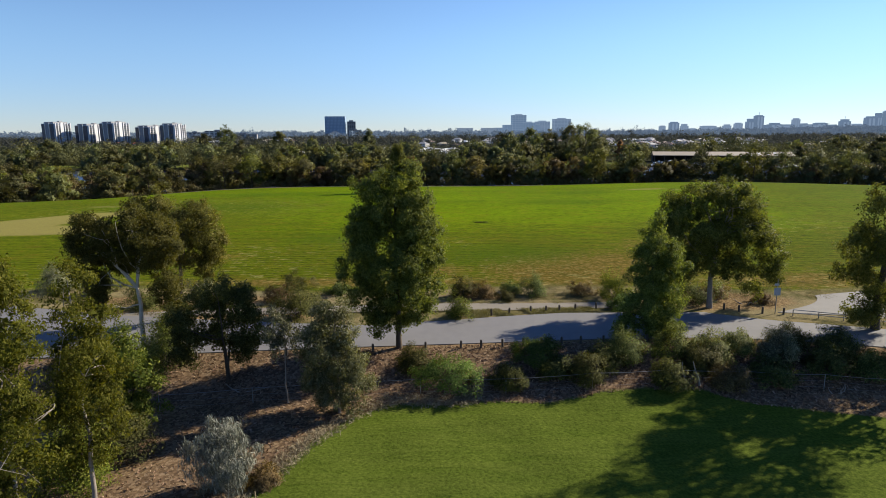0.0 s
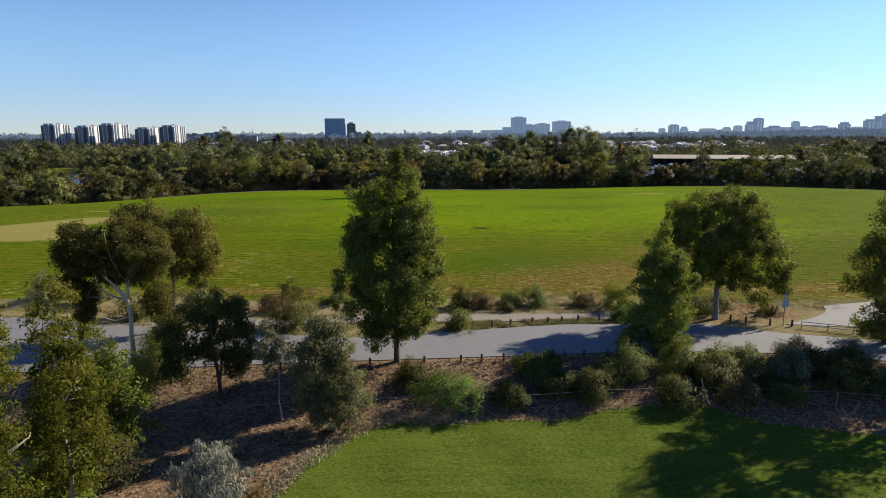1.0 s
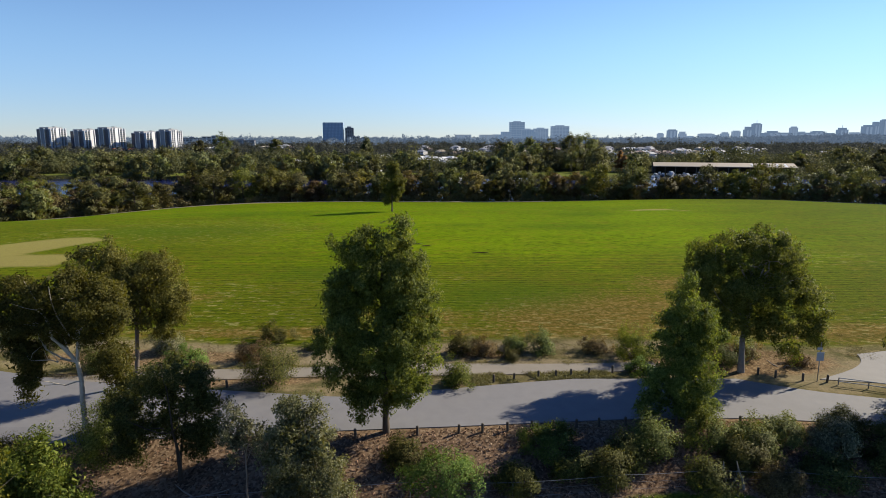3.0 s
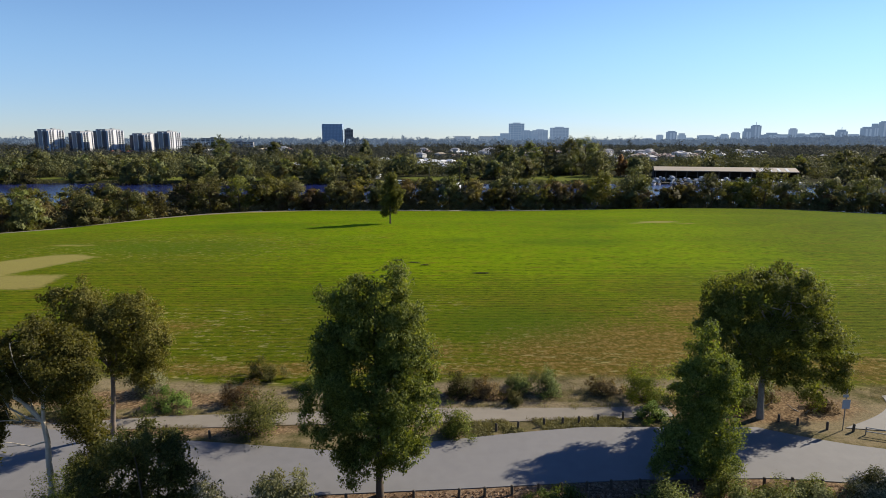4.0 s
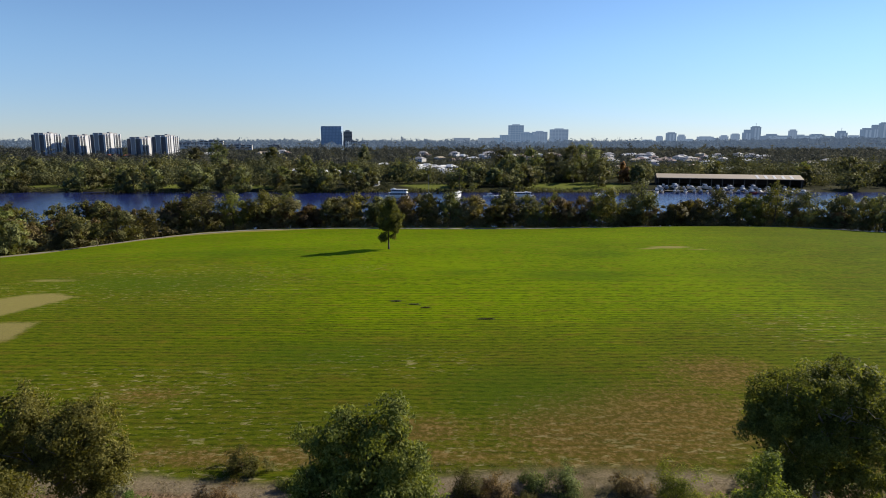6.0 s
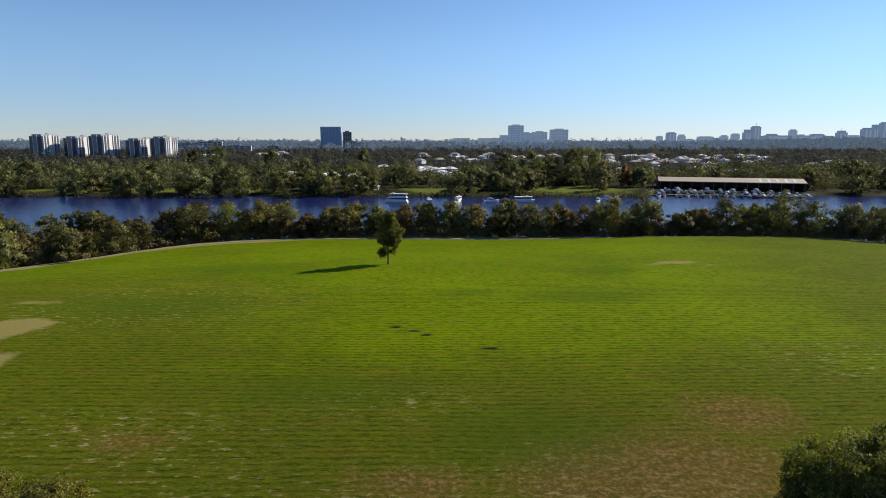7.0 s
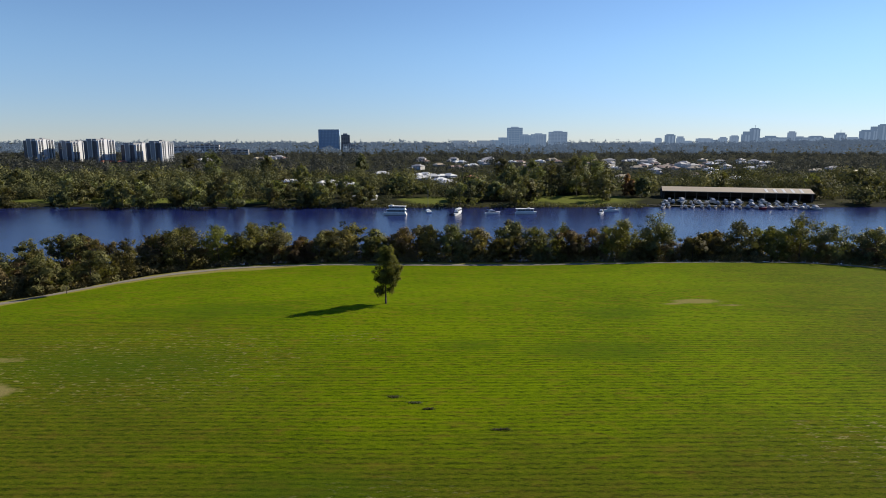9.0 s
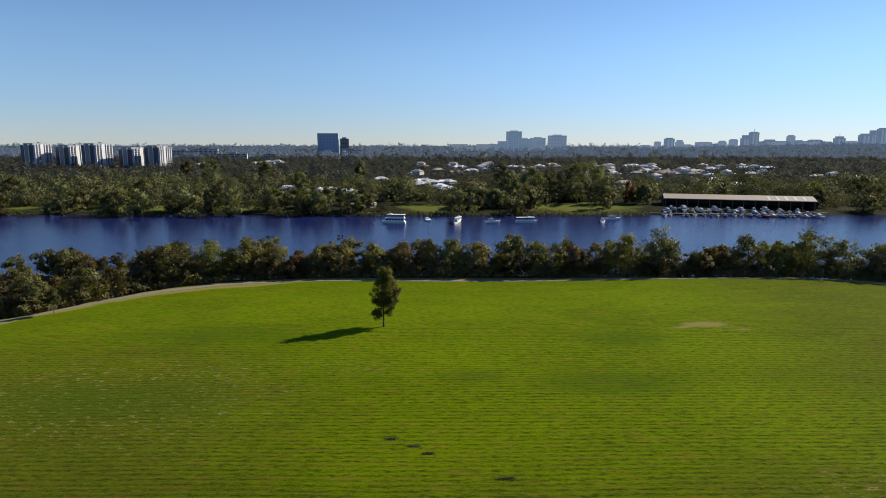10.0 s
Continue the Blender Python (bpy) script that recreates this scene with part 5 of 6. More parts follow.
for k, (x, y) in enumerate(HOUSES):
    kind = 1 if k >= len(HOUSES) - 2 or k == 12 else 4 if k < 12 and k != 1 else hr.choice((0, 0, 2, 2, 3, 4, 4))
    ob = copy_thing(HOUSE_KINDS[kind], Matrix()) if kind in taken else HOUSE_KINDS[kind]
    taken.add(kind)
    ob.matrix_basis = pose(x, y, float(gz(x, y)) - 0.6, 0, 0, hr.uniform(-50, 50)) @ Matrix.Diagonal((0.85, 0.85, 0.85, 1))


FLATS = plain("pale_flats_render", (0.50, 0.51, 0.54), 0.75, 0, 0.1, 0.3, 0.05)


def apartment(x, y, turn, w, floors, flank, label):
    """A slab of flats: white balcony front, dark clad flank, plant rooms on the roof."""
    root = tagged(new("apartment_building"), label, "apartment building", "apartment towers beyond the river")
    root.matrix_basis = pose(x, y, float(gz(x, y)) - 2, 0, 0, turn)
    h, d = floors * 3.0 + 3, 25.0
    part("wall", boxes((-w / 2, -d / 2, 0, w / 2, d / 2, h), (-w * 0.1, -d / 2 - 1.4, 0, w * 0.06, -d / 2 + 1, h + 1.6)), FLATS, root)
    for k in range(3):
        y0 = -d / 2 + d * (k / 3)
        part("flank_panel", boxes((-w / 2 - 0.5 - 0.5 * (k % 2), y0 + 0.3, 0, -w / 2 - 0.01, y0 + d / 3 - 0.3, h + (1.2 if k == 1 else -0.6))), NAVYWALL if k != 1 else GREYWALL, root, "dark clad flank panel")
    part("roof", boxes((-w / 2 + 2, -d / 2 + 3, h + 0.02, w / 2 - 2, d / 2 - 3, h + 2.4), (w / 2 - 9, -2, h + 2.42, w / 2 - 4, 3, h + 3.8)), GREYWALL, root)
    for k in range(6):
        x0 = w * (-0.47, -0.31, -0.16, 0.1, 0.27, 0.43)[k]
        part("pier", boxes((x0, -d / 2 - 2.4, 0, x0 + 1.2, -d / 2 - 0.01, h + (0.9 if k % 2 else 0))), FLATS, root, "full-height white pier")
    for k in range(2):
        y0 = -d / 2 + d * (k + 1) / 3
        part("pier", boxes((-w / 2 - 1.3, y0 - 0.28, 0, -w / 2 - 0.02, y0 + 0.28, h + 1)), WHITE, root, "slender white edge pier")
    for k in range(floors):
        z = k * 3.0 + 2.6
        for x0, x1 in ((-w * 0.44, -w * 0.14), (w * 0.12, w * 0.44)):
            part("window", boxes((x0, -d / 2 - 0.12, z, x1, -d / 2 + 0.1, z + 2.0)), GLASSY, root)
            part("balcony", boxes((x0 + 0.4, -d / 2 - 2.0, z - 0.5, x1 - 0.4, -d / 2 - 0.14, z - 0.2), (x0 + 0.4, -d / 2 - 2.0, z - 0.2, x1 - 0.4, -d / 2 - 1.86, z + 0.3)), GREYWALL, root)
        for k2 in range(2):
            y0 = -d / 2 + d * (0.2 + 0.5 * k2)
            part("window", boxes((-w / 2 - 1.14, y0, z, -w / 2 - 0.9, y0 + 3, z + 1.6)), GLASSY, root)


for k, (x, w, fl, flank) in enumerate([(-585, 27, 10, NAVYWALL), (-541, 30, 9, GREYWALL), (-497, 30, 10, NAVYWALL), (-448, 34, 8, GREYWALL), (-409, 24, 9, NAVYWALL)]):
    apartment(x, 940 + 12 * (k % 2), 70, w, fl, flank, "ten-storey white apartment tower with balconies and a dark flank")


def low_block(x, y, w, floors, label):
    """A wide flat-roofed block with bands of windows."""
    root = tagged(new("low_building"), label, "building", "low blocks on the horizon")
    root.matrix_basis = pose(x, y, float(gz(x, y)) - 1, 0, 0, 14)
    h = floors * 3.4 + 4
    part("wall", boxes((-w / 2, -9, 0, w / 2, 9, h)), HOUSE_WALL, root)
    part("roof", boxes((-w / 2 - 0.5, -9.5, h + 0.01, w / 2 + 0.5, 9.5, h + 0.7), (-w * 0.1, -4, h + 0.71, w * 0.15, 4, h + 3)), GREYWALL, root)
    for k in range(floors):
        for j in range(5):
            x0 = -w / 2 + w * (j + 0.15) / 5
            part("window", boxes((x0, -9.1, k * 3.4 + 5, x0 + w * 0.14, -8.9, k * 3.4 + 6.9)), GLASSY, root)


for x, y, w, fl in ((-556, 1390, 42, 3), (-508, 1395, 50, 4), (-404, 1250, 58, 2), (-331, 1250, 22, 2), (-212, 1500, 26, 4), (-190, 1500, 18, 3)):
    low_block(x, y, w, fl, "wide low flat-roofed block beyond the trees")


def office(x, y, w, d, h, body, glaze, label, turn=0, fins=9, floors=12, plant=True, group=""):
    """An office tower: shaft, floor bands and upright fins standing proud of its glazing."""
    root = tagged(new("office_tower"), label, "office tower", group)
    root.matrix_basis = pose(x, y, float(gz(x, y)) - 3, 0, 0, turn)
    shaft = part("shaft", boxes((-w / 2, -d / 2, 0, w / 2, d / 2, h)), glaze, root)
    for k in range(floors):
        z = (k + 1) * h / (floors + 1)
        part("floor_band", boxes((-w / 2 - 0.25, -d / 2 - 0.25, z, w / 2 + 0.25, d / 2 + 0.25, z + h / floors * 0.28)), body, shaft)
    for k in range(fins):
        xx = -w / 2 + w * k / (fins - 1)
        part("fin", boxes((xx - w * 0.012 - 0.2, -d / 2 - 0.6, 0, xx + w * 0.012 + 0.2, -d / 2 - 0.27, h + 0.6)), body, root)
    part("parapet", boxes((-w / 2 - 0.3, -d / 2 - 0.3, h, w / 2 + 0.3, d / 2 + 0.3, h + 1.6)), body, root)
    if plant:
        part("plant_room", boxes((-w / 4, -d / 4, h + 1.62, w / 4, d / 4, h + 5)), body, root)
    return root


office(-297, 1725, 54, 26, 56, MID_BLUE, BLUE_GLASS, "broad blue glass office block above the trees", 0, 15, 13, False)
office(-254, 1722, 22, 20, 42, GREYWALL, GLASSY, "brown narrow residential tower above the trees", 12, 5, 11)
# these far towers also get their haze from facade colour and emission
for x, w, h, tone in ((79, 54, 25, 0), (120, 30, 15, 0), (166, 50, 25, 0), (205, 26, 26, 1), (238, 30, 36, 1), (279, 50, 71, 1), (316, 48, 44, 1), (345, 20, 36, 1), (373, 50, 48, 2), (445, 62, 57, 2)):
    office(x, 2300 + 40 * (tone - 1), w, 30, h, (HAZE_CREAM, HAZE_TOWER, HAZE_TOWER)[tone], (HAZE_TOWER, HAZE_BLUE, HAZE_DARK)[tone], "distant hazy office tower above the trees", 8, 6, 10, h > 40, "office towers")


def skyline_tower(x, w, h, cut, spike):
    root = tagged(new("backdrop_tower"), "pale hazy city tower on the horizon", "tower", "city skyline")
    root.location = (x, 3120, float(gz(x, 3120)) - 4)
    root["kind"] = "structure"
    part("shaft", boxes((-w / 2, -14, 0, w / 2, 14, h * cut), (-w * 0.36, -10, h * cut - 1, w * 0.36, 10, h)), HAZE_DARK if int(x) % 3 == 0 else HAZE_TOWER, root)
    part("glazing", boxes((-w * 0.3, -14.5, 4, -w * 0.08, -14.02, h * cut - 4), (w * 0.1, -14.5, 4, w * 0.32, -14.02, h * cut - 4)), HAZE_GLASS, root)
    if spike:
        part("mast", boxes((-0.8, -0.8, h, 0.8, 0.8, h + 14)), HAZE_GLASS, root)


# the last, 380 m wide, is no tower: a slab added for the hazy rise
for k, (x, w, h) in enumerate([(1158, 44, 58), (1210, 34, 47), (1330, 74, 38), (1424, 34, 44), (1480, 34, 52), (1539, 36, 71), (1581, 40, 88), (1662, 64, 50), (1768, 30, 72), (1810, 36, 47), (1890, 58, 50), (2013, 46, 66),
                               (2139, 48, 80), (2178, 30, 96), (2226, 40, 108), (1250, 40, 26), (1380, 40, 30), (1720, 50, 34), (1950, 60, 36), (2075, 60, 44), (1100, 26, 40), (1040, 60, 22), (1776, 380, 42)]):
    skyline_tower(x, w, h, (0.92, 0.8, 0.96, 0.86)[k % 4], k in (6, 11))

# ---- marina ----


def marina_shed():
    root = tagged(new("boat_shed"), "long open boat shed with a pale sheet roof", "boat shed")
    root.matrix_basis = pose(198, 441, float(gz(198, 441)), 0, 0, -15.6)
    shed_roof = part("roof", roof_slab(92, 20, 5.0, 7.4), ROOF_PALE, root)
    part("back_wall", boxes((-46, 9.6, -1, 46, 10, 5.0)), SHADE, root)
    for k in range(2):
        part("end_wall", boxes((-46 + 91.7 * k, -9, -1, -45.7 + 91.7 * k, 9.58, 4.9)), SHADE, root)
    for k in range(14):
        part("post", boxes((-45 + k * 6.9, -9.6, -1, -44.6 + k * 6.9, -9.2, 5.0)), TIMBER, root)
    part("fascia", boxes((-46.2, -10.3, 4.55, 46.2, -10.1, 5.05)), BRICK, root)
    for k in range(5):
        part("skylight", skylight_slab(18 + k * 5.2), ROOF_WHITE, shed_roof, "white translucent roof sheet")


def roof_slab(w, d, z0, z1):
    bm = bmesh.new()
    pts = [(-d / 2 - 0.4, z0), (0, z1), (d / 2 + 0.4, z0), (d / 2 + 0.4, z0 - 0.25), (0, z1 - 0.25), (-d / 2 - 0.4, z0 - 0.25)]
    rows = [[bm.verts.new((s * w / 2, y, z)) for y, z in pts] for s in (-1, 1)]
    n = len(pts)
    for i in range(n):
        bm.faces.new((rows[0][i], rows[1][i], rows[1][(i + 1) % n], rows[0][(i + 1) % n]))
    for r in rows:
        bm.faces.new((r[0], r[1], r[4], r[5]))
        bm.faces.new((r[1], r[2], r[3], r[4]))
    bmesh.ops.recalc_face_normals(bm, faces=bm.faces)
    return bm


def skylight_slab(x):
    bm = bmesh.new()
    lo, hi = (-9.2, 5.26), (-2.0, 6.96)
    vs = [bm.verts.new((xx, y, z + dz)) for dz in (0, 0.08) for xx, (y, z) in ((x, lo), (x + 1.6, lo), (x + 1.6, hi), (x, hi))]
    for f in ((4, 5, 6, 7), (0, 1, 5, 4), (1, 2, 6, 5), (2, 3, 7, 6), (3, 0, 4, 7), (3, 2, 1, 0)):
        bm.faces.new([vs[i] for i in f])
    return bm


marina_shed()


def hull_mesh(length, beam, free, fine=0.5):
    """A boat's hull lofted from bow to stern, keel at z = -0.3, deck closed."""
    rows = []
    for u in np.linspace(0, 1, 9):
        half = beam / 2 * min(1.0, (u / fine) ** 0.6 if u > 0 else 0.03)
        sheer = free * (1 + 0.35 * (1 - u) ** 2)
        x = length * (0.5 - u)
        rows.append([(x + 0.08 * length * (1 - u), -half, sheer), (x, -half * 0.72, -0.1), (x, 0, -0.4), (x, half * 0.72, -0.1), (x + 0.08 * length * (1 - u), half, sheer)])
    bm = bmesh.new()
    vr = [[bm.verts.new(p) for p in r] for r in rows]
    for a, b in zip(vr, vr[1:]):
        for i in range(4):
            bm.faces.new((a[i], a[i + 1], b[i + 1], b[i]))
        bm.faces.new((a[4], a[0], b[0], b[4]))
    bm.faces.new(vr[-1])
    bm.faces.new(vr[0][::-1])
    bmesh.ops.recalc_face_normals(bm, faces=bm.faces)
    return bm


def wedge(x0, x1, y, z0, z1, rake):
    """A cabin with a raked front."""
    bm = bmesh.new()
    low = [(x0, -y, z0), (x1, -y, z0), (x1, y, z0), (x0, y, z0)]
    top = [(x0 + 0.15, -y * 0.88, z1), (x1 - rake, -y * 0.88, z1), (x1 - rake, y * 0.88, z1), (x0 + 0.15, y * 0.88, z1)]
    vs = [bm.verts.new(p) for p in low + top]
    for f in ((3, 2, 1, 0), (4, 5, 6, 7), (0, 1, 5, 4), (1, 2, 6, 5), (2, 3, 7, 6), (3, 0, 4, 7)):
        bm.faces.new([vs[i] for i in f])
    return bm


GELCOAT = plain("weathered_gelcoat", (0.5, 0.5, 0.5), 0.4, 0, 0.1, 1, 0.0)


def cruiser(length, hull, label, group=""):
    root = tagged(new("motor_cruiser"), label, "boat", group)
    b, f = length * 0.33, length * 0.11
    part("hull", hull_mesh(length, b, f), hull, root)
    cabin = part("cabin", wedge(-length * 0.28, length * 0.22, b * 0.36, f, f + length * 0.13, length * 0.12), GELCOAT, root)
    part("window_band", wedge(-length * 0.22, length * 0.205, b * 0.365, f + length * 0.05, f + length * 0.1, length * 0.085), GLASSY, cabin)
    part("flybridge", wedge(-length * 0.2, length * 0.04, b * 0.28, f + length * 0.132, f + length * 0.19, length * 0.05), GELCOAT, cabin)
    part("canopy", boxes((-length * 0.42, -b * 0.34, f + length * 0.17, -length * 0.2, b * 0.34, f + length * 0.18), (-length * 0.41, -b * 0.33, f, -length * 0.4, -b * 0.31, f + length * 0.17), (-length * 0.41, b * 0.31, f, -length * 0.4, b * 0.33, f + length * 0.17)), BOATBLUE, root, "blue canvas canopy")
    return root


def ferry(x, y, turn, length, decks, label):
    root = tagged(new("river_ferry"), label, "boat")
    root.matrix_basis = pose(x, y, WATER_Z, 0, 0, turn)
    b = length * 0.27
    part("hull", hull_mesh(length, b, 1.0, 0.25), WHITE, root)
    z = 1.05
    for k in range(decks):
        x0, x1 = -length * 0.45, length * (0.38 - 0.1 * k)
        part("cabin", boxes((x0, -b * 0.42, z, x1, b * 0.42, z + 0.75)), WHITE, root)
        part("window_band", boxes((x0 + 0.2, -b * 0.40, z + 0.75, x1 - 0.2, b * 0.40, z + 1.75)), GLASSY, root)
        for j in range(7):
            xx = x0 + 0.3 + (x1 - x0 - 0.6) * j / 6
            part("pillar", boxes((xx - 0.09, -b * 0.425, z + 0.75, xx + 0.09, b * 0.425, z + 1.75)), WHITE, root)
        part("deck_roof", boxes((x0 - 0.4, -b * 0.47, z + 1.75, x1 + 0.4, b * 0.47, z + 1.95)), WHITE, root)
        z += 1.96
    part("wheelhouse", boxes((length * 0.1, -b * 0.2, z, length * 0.22, b * 0.2, z + 0.5)), WHITE, root)


def yacht(x, y, turn):
    root = tagged(new("sailing_yacht"), "small white yacht with a tall bare mast", "boat")
    root.matrix_basis = pose(x, y, WATER_Z, 0, 0, turn)
    part("hull", hull_mesh(9, 2.9, 0.9), WHITE, root)
    part("cabin", wedge(-1.5, 2.0, 0.9, 0.9, 1.5, 0.5), WHITE, root)
    linked("mast", array_mesh("mast", *tube([(0.8, 0, 0.8), (0.8, 0, 7), (0.8, 0, 13)], [0.11, 0.1, 0.07], 6)), STEEL, root)
    linked("boom", array_mesh("boom", *tube([(0.8, 0, 2.2), (-3.2, 0, 2.3)], [0.14, 0.12], 6)), STEEL, root)


ferry(-24.6, 367.5, 172, 12.5, 2, "white two-decked river ferry moored on the river")
ferry(48, 371, 6, 11.5, 1, "white houseboat with a blue-tinted window band on the river")
ferry(10.5, 372, 75, 9, 1, "white river boat behind a motor cruiser")
yacht(-6.7, 380, 100)
for x, y, t, ln in ((9.0, 366, -100, 9), (29.5, 371, 20, 8.5), (90.6, 371.5, -110, 8), (100, 384, 15, 9)):
    c = cruiser(ln, WHITE, "white motor cruiser moored on the river")
    c.matrix_basis = pose(x, y, WATER_Z, 0, 0, t)


def jetty(x0, y0, x1, y1, w):
    root = tagged(new("jetty"), "weathered timber jetty with piles", "jetty", "marina jetties")
    ln = math.hypot(x1 - x0, y1 - y0)
    root.matrix_basis = pose(x0, y0, WATER_Z, 0, 0, math.degrees(math.atan2(y1 - y0, x1 - x0)))
    part("deck", boxes((0, -w / 2, 0.75, ln, w / 2, 0.95)), TIMBER, root)
    for k in range(int(ln / 7) + 1):
        for s in (-1, 1):
            part("pile", boxes((k * 7 + 0.1, s * w / 2 - 0.15, -2, k * 7 + 0.4, s * w / 2 + 0.15, 1.7)), TIMBER, root)


jetty(130, 411, 232, 399, 2.0)
jetty(148, 421, 236, 411, 1.6)
jetty(236, 411, 262, 420, 2.0)
mr = random.Random(31)
pens = [cruiser(7.6, GELCOAT, "white motor cruiser berthed in the marina", "boats in the marina"), cruiser(7, BOATBLUE, "blue-hulled motor cruiser berthed in the marina", "boats in the marina"), cruiser(9, GELCOAT, "large white cruiser berthed in the marina", "boats in the marina"), cruiser(9, RED, "red-hulled motor cruiser berthed in the marina", "boats in the marina"), cruiser(6.5, GREYWALL, "small grey motor boat berthed in the marina", "boats in the marina"), cruiser(6, CREAM, "small cream motor boat berthed in the marina", "boats in the marina")]
used_pens = set()
for row, (y0, n) in enumerate(((407.5, 21), (416.5, 17), (424.0, 10))):
    for k in range(n):
        x = 138 + row * 5 + k * (92 - row * 4) / n + mr.uniform(-1.4, 1.4)
        y = y0 - (x - 138) * 0.115 + mr.uniform(-1.8, 1.8) - (4.5 if row == 0 else 0)
        kind = 3 if (k, row) == (13, 0) else mr.choice((0, 1, 4, 2, 5, 4, 5))
        ob = copy_thing(pens[kind], Matrix()) if kind in used_pens else pens[kind]
        used_pens.add(kind)
        ob.matrix_basis = pose(x, y, max(WATER_Z, float(gz(x, y)) + 0.3), 0, 0, -95 + mr.uniform(-22, 22))
for k, pen in enumerate(pens):
    if k not in used_pens:
        pen.matrix_basis = pose(240 + 4 * k, 408, WATER_Z, 0, 0, 60)

# ---- small things in the field and on the bank ----


def tuft(x, y, w, d, h, leaf, label, n, seed):
    r = np.random.default_rng(seed)
    c = np.c_[r.normal(size=n) * w * 0.35, r.normal(size=n) * d * 0.35, np.zeros(n)]
    v, f = leaves_at(r, c, 0.1, 6, h, -2.0, 0.12)
    v[:, 2] = np.abs(v[:, 2])
    ob = linked("grass_tuft", array_mesh("grass_tuft", v, f), leaf)
    ob.location = (x, y, float(gz(x, y)) - 0.03)
    return tagged(ob, label, "grass tuft", "dark tufts in the field")


for k, (x, y, w) in enumerate(((5.7, 91.4, 1.3), (-3.6, 97.8, 1.1), (-2.0, 96.2, 0.8), (-6.2, 99.4, 1.0))):
    tuft(x, y, w, 0.34, 0.24, LEAF_SHORE_DARK, "dark tuft of long grass in the mown field", 150, 500 + k)
tree(-82.3, 161.5, [(0, 0, 4.2, 1.4, 1.3, 1.2), (0.4, 0, 3.2, 1.3, 1.2, 1.0), (-0.6, 0, 3.3, 1.2, 1.2, 0.9)], LEAF_DARK, BARK_DARK, "small young tree beside the rim path", 60, 40, 0.3, seed=27, girth=0.07, limbs=4)


def grass_strip(name, label, n, xs, ys, height, leaf, seed):
    """Long grass that nobody could count."""
    r = np.random.default_rng(seed)
    x = r.uniform(*xs, n)
    lo, hi = ys(x)
    y = lo + (hi - lo) * r.random(n)
    keep = (noise_field(x, y, seed) > 0.1)
    x, y = x[keep], y[keep]
    v, f = leaves_at(r, np.c_[x, y, gz(x, y)], 0.25, 5, height, -1.2, 0.10)
    base = np.repeat(gz(x, y), 15)
    v[:, 2] = np.maximum(v[:, 2], base - 0.02)
    tagged(linked(name, array_mesh(name, v, f), leaf), label, "grass", kind="stuff")


def noise_field(x, y, k):
    return np.sin(x * 0.8 + k) * np.sin(y * 1.1 + k * 2) + 0.6 * np.sin(x * 2.3 + y * 1.7) + 0.4


grass_strip("verge_grass", "long dry yellow grass between road and footpath", 5200, (2.5, 14), lambda x: (far_edge(x) + 0.15, 50.0 + 1.2 * step(-8, 10, x) - 0.3 * np.sin(x * 0.25)), 0.3, LEAF_DRY, 3)
grass_strip("path_edge_grass", "ragged grass along the edges of the footpath", 2200, (-30, 15), lambda x: (49.6 + 1.2 * step(-8, 10, x) - 0.3 * np.sin(x * 0.25), 50.15 + 1.2 * step(-8, 10, x) - 0.3 * np.sin(x * 0.25)), 0.26, LEAF_DRY, 7)
grass_strip("path_side_grass", "ragged grass along the far edge of the footpath", 2200, (-30, 15), lambda x: (51.5 + 1.4 * step(-12, 6, x) - 0.35 * np.sin(x * 0.2), 52.3 + 1.4 * step(-12, 6, x) - 0.35 * np.sin(x * 0.2)), 0.26, LEAF_DRY, 8)
grass_strip("dry_grass", "dry straw grass in the sandy verge", 6500, (-40, 36), lambda x: (53.6 + 0 * x, 59.5 + 0 * x), 0.25, LEAF_DRY, 5)


def litter():
    """Bark chips and fallen leaves on the bank."""
    r = np.random.default_rng(21)
    n = 16000
    x = r.uniform(-26, 30, n)
    lo = np.maximum(lawn_edge(x), 25.0) - 0.2
    y = lo + (near_edge(x) - 0.3 - lo) * r.random(n)
    v, f = leaves_at(r, np.c_[x, y, gz(x, y) + 0.03], 0.05, 1, 0.17, 0.0, 0.4, 0.3)
    tagged(linked("leaf_litter", array_mesh("leaf_litter", v, f), LITTER), "fallen leaves and bark chips on the bank", "leaf litter", kind="stuff")


LITTER = foliage("litter", (0.09, 0.05, 0.03), (0.25, 0.16, 0.10), (0.46, 0.35, 0.25), 0.05)
litter()


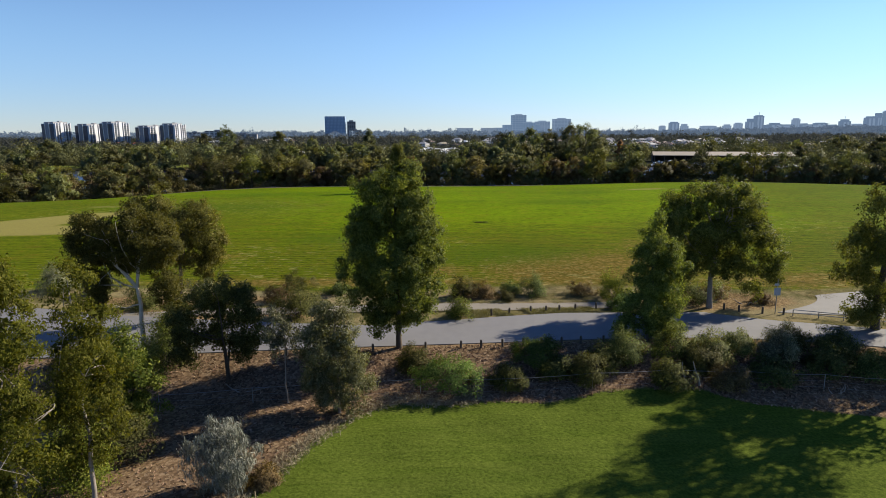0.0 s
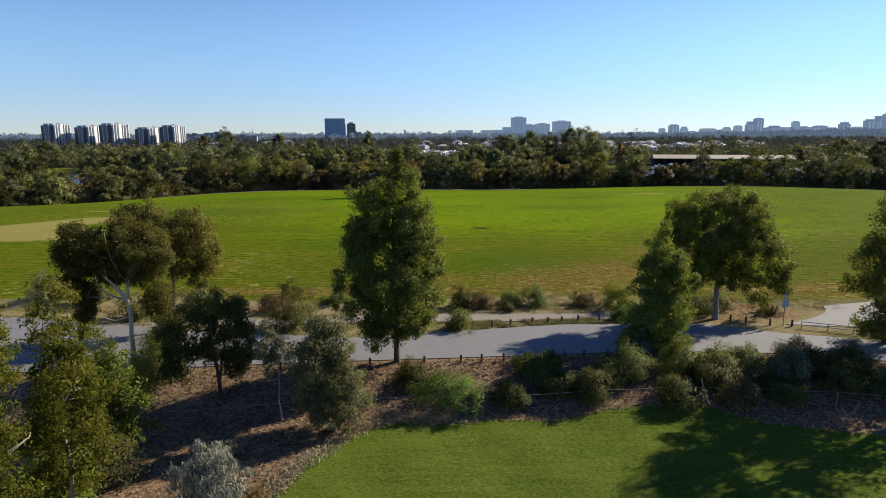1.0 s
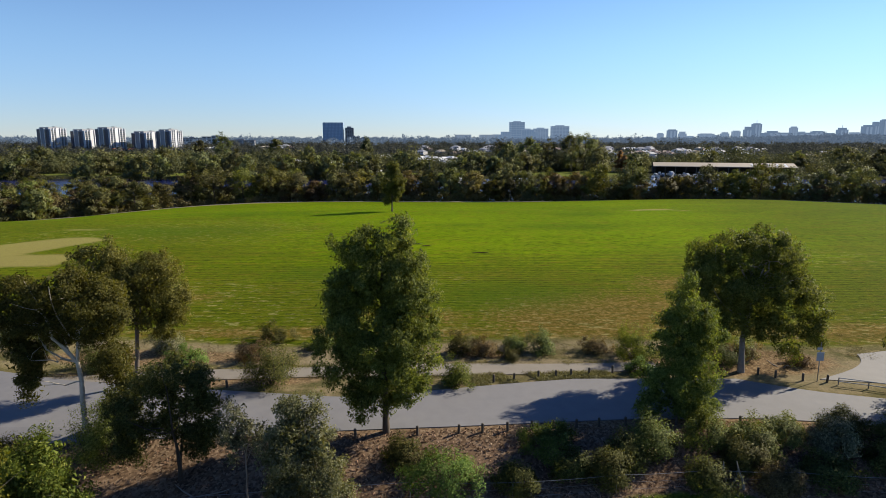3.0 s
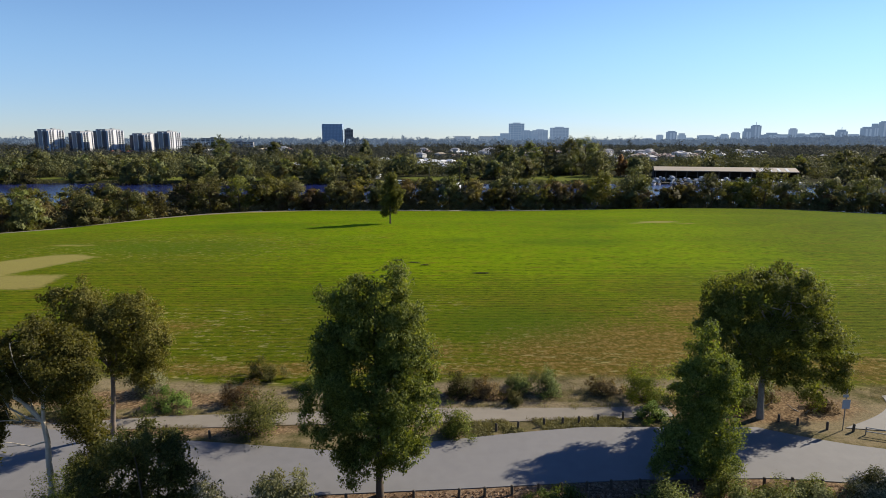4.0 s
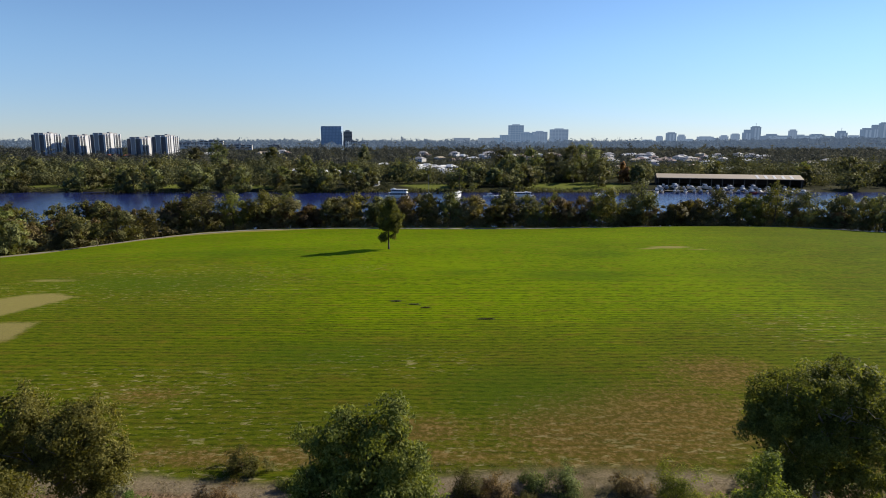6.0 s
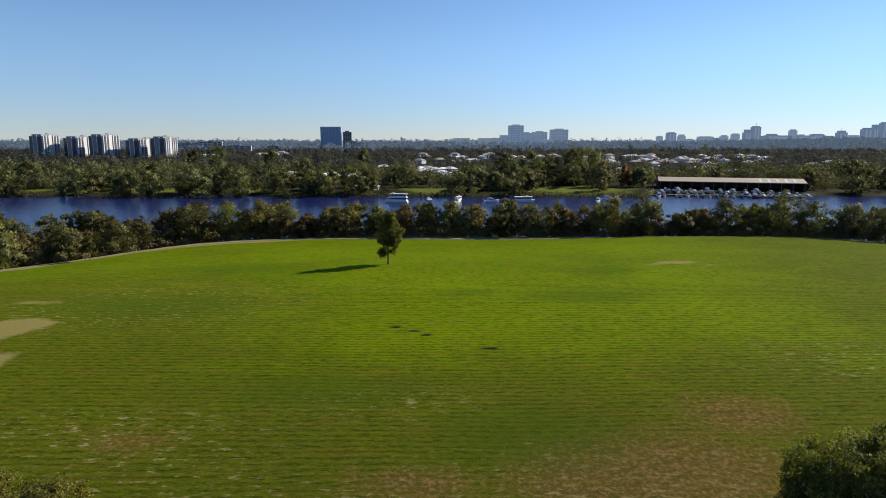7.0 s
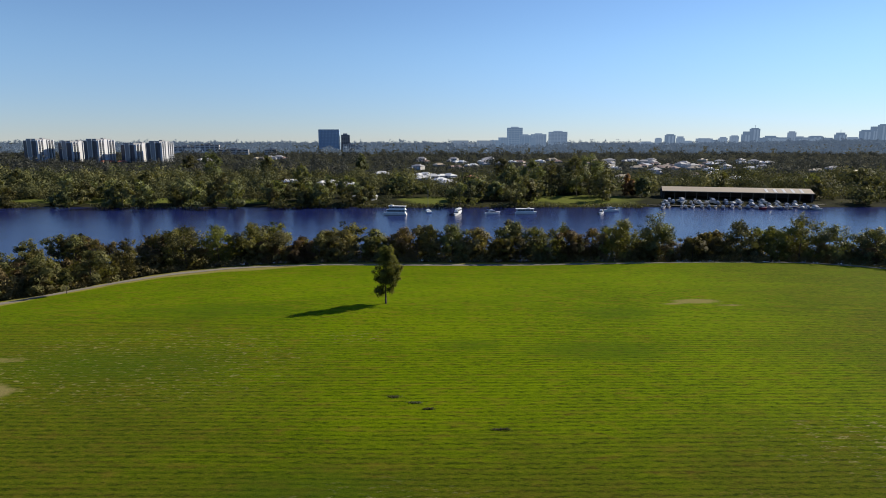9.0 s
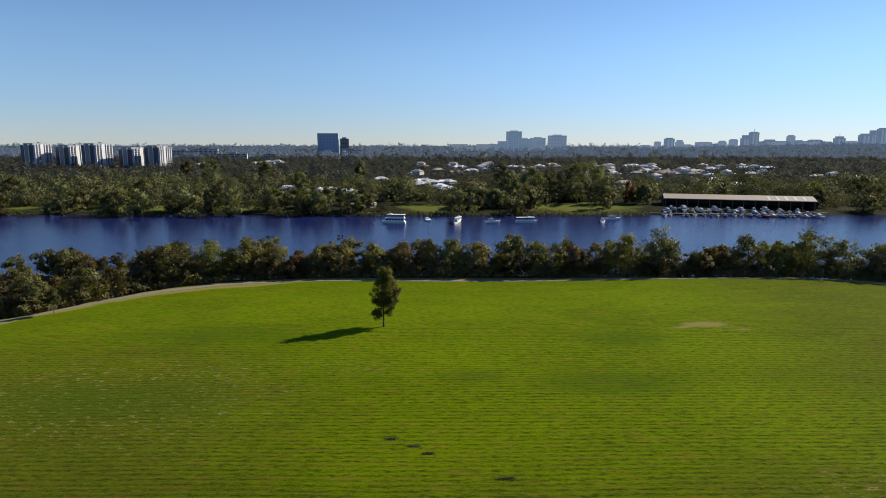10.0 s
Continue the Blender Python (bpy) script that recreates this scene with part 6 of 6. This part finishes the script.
def edge_straw():
    """Dry straw and runners along the lawn's edge."""
    r = np.random.default_rng(33)
    n = 2600
    t = r.random(n)
    x = np.interp(t, (0, 0.55, 1), (-10.2, -6.2, 2.0))
    y = lawn_edge(x) + r.normal(size=n) * 0.35 + 0.25
    x = x + r.normal(size=n) * 0.35
    v, f = leaves_at(r, np.c_[x, y, gz(x, y) + 0.02], 0.22, 4, 0.26, -0.3, 0.12)
    v[:, 2] = np.maximum(v[:, 2], gz(v[:, 0], v[:, 1]) - 0.02)
    tagged(linked("edge_straw", array_mesh("edge_straw", v, f), LEAF_STRAW), "pale dry straw along the edge of the lawn", "straw", kind="stuff")


LEAF_STRAW = foliage("straw", (0.12, 0.09, 0.06), (0.22, 0.175, 0.12), (0.34, 0.29, 0.22), 0.1)
edge_straw()


def dead_branch(x, y, ends, girth, label):
    """A bleached branch propped on the ground, with a fork."""
    r = np.random.default_rng(int(abs(x) * 10))
    root = tagged(new("dead_branch"), label, "branch")
    root.location = (x, y, float(gz(x, y)))
    for k, e in enumerate(ends):
        arm = bent(r, (0.12 * k, 0, -0.1), e, 6, 0.05)
        linked("limb", array_mesh("limb", *tube(arm, girth * np.array([1, 0.9, 0.8, 0.65, 0.5, 0.25]), 6), True), BARK, root)


dead_branch(15.6, 36.9, [(-0.35, 0.1, 1.5), (0.5, 0.2, 1.1)], 0.07, "bleached dead branch leaning among the shrubs")
dead_branch(16.4, 36.8, [(-0.5, 0.1, 1.6)], 0.08, "bleached dead stump leaning among the shrubs")
dead_branch(26.6, 52.0, [(1.6, 0.3, 0.5), (-0.8, 0.6, 0.4), (0.4, -0.4, 0.3)], 0.06, "heap of fallen dry branches under the tree")
dead_branch(23.8, 52.8, [(1.2, 0.4, 0.4), (-1.2, 0.2, 0.35)], 0.06, "fallen dry branches under the tree")
dead_branch(-13.0, 36.4, [(1.9, 0.2, 0.35), (-1.1, 0.4, 0.5)], 0.05, "fallen grey branches in the mulch under the dark tree")
dead_branch(-18.6, 26.6, [(1.9, -0.4, 0.7), (1.2, -0.7, 0.25)], 0.05, "bleached fallen branch beside the young trees")
dead_branch(-22.4, 55.0, [(0.7, 0.2, 1.5), (-0.6, 0.1, 1.3), (0.1, 0.4, 1.7), (1.2, 0, 0.8)], 0.05, "bare silvery dead bush at the field's edge")
dead_branch(24.6, 35.9, [(0.6, 0.2, 0.5), (-0.5, 0.1, 0.4), (0.2, -0.3, 0.6)], 0.05, "bleached dead twigs at the foot of the bank")
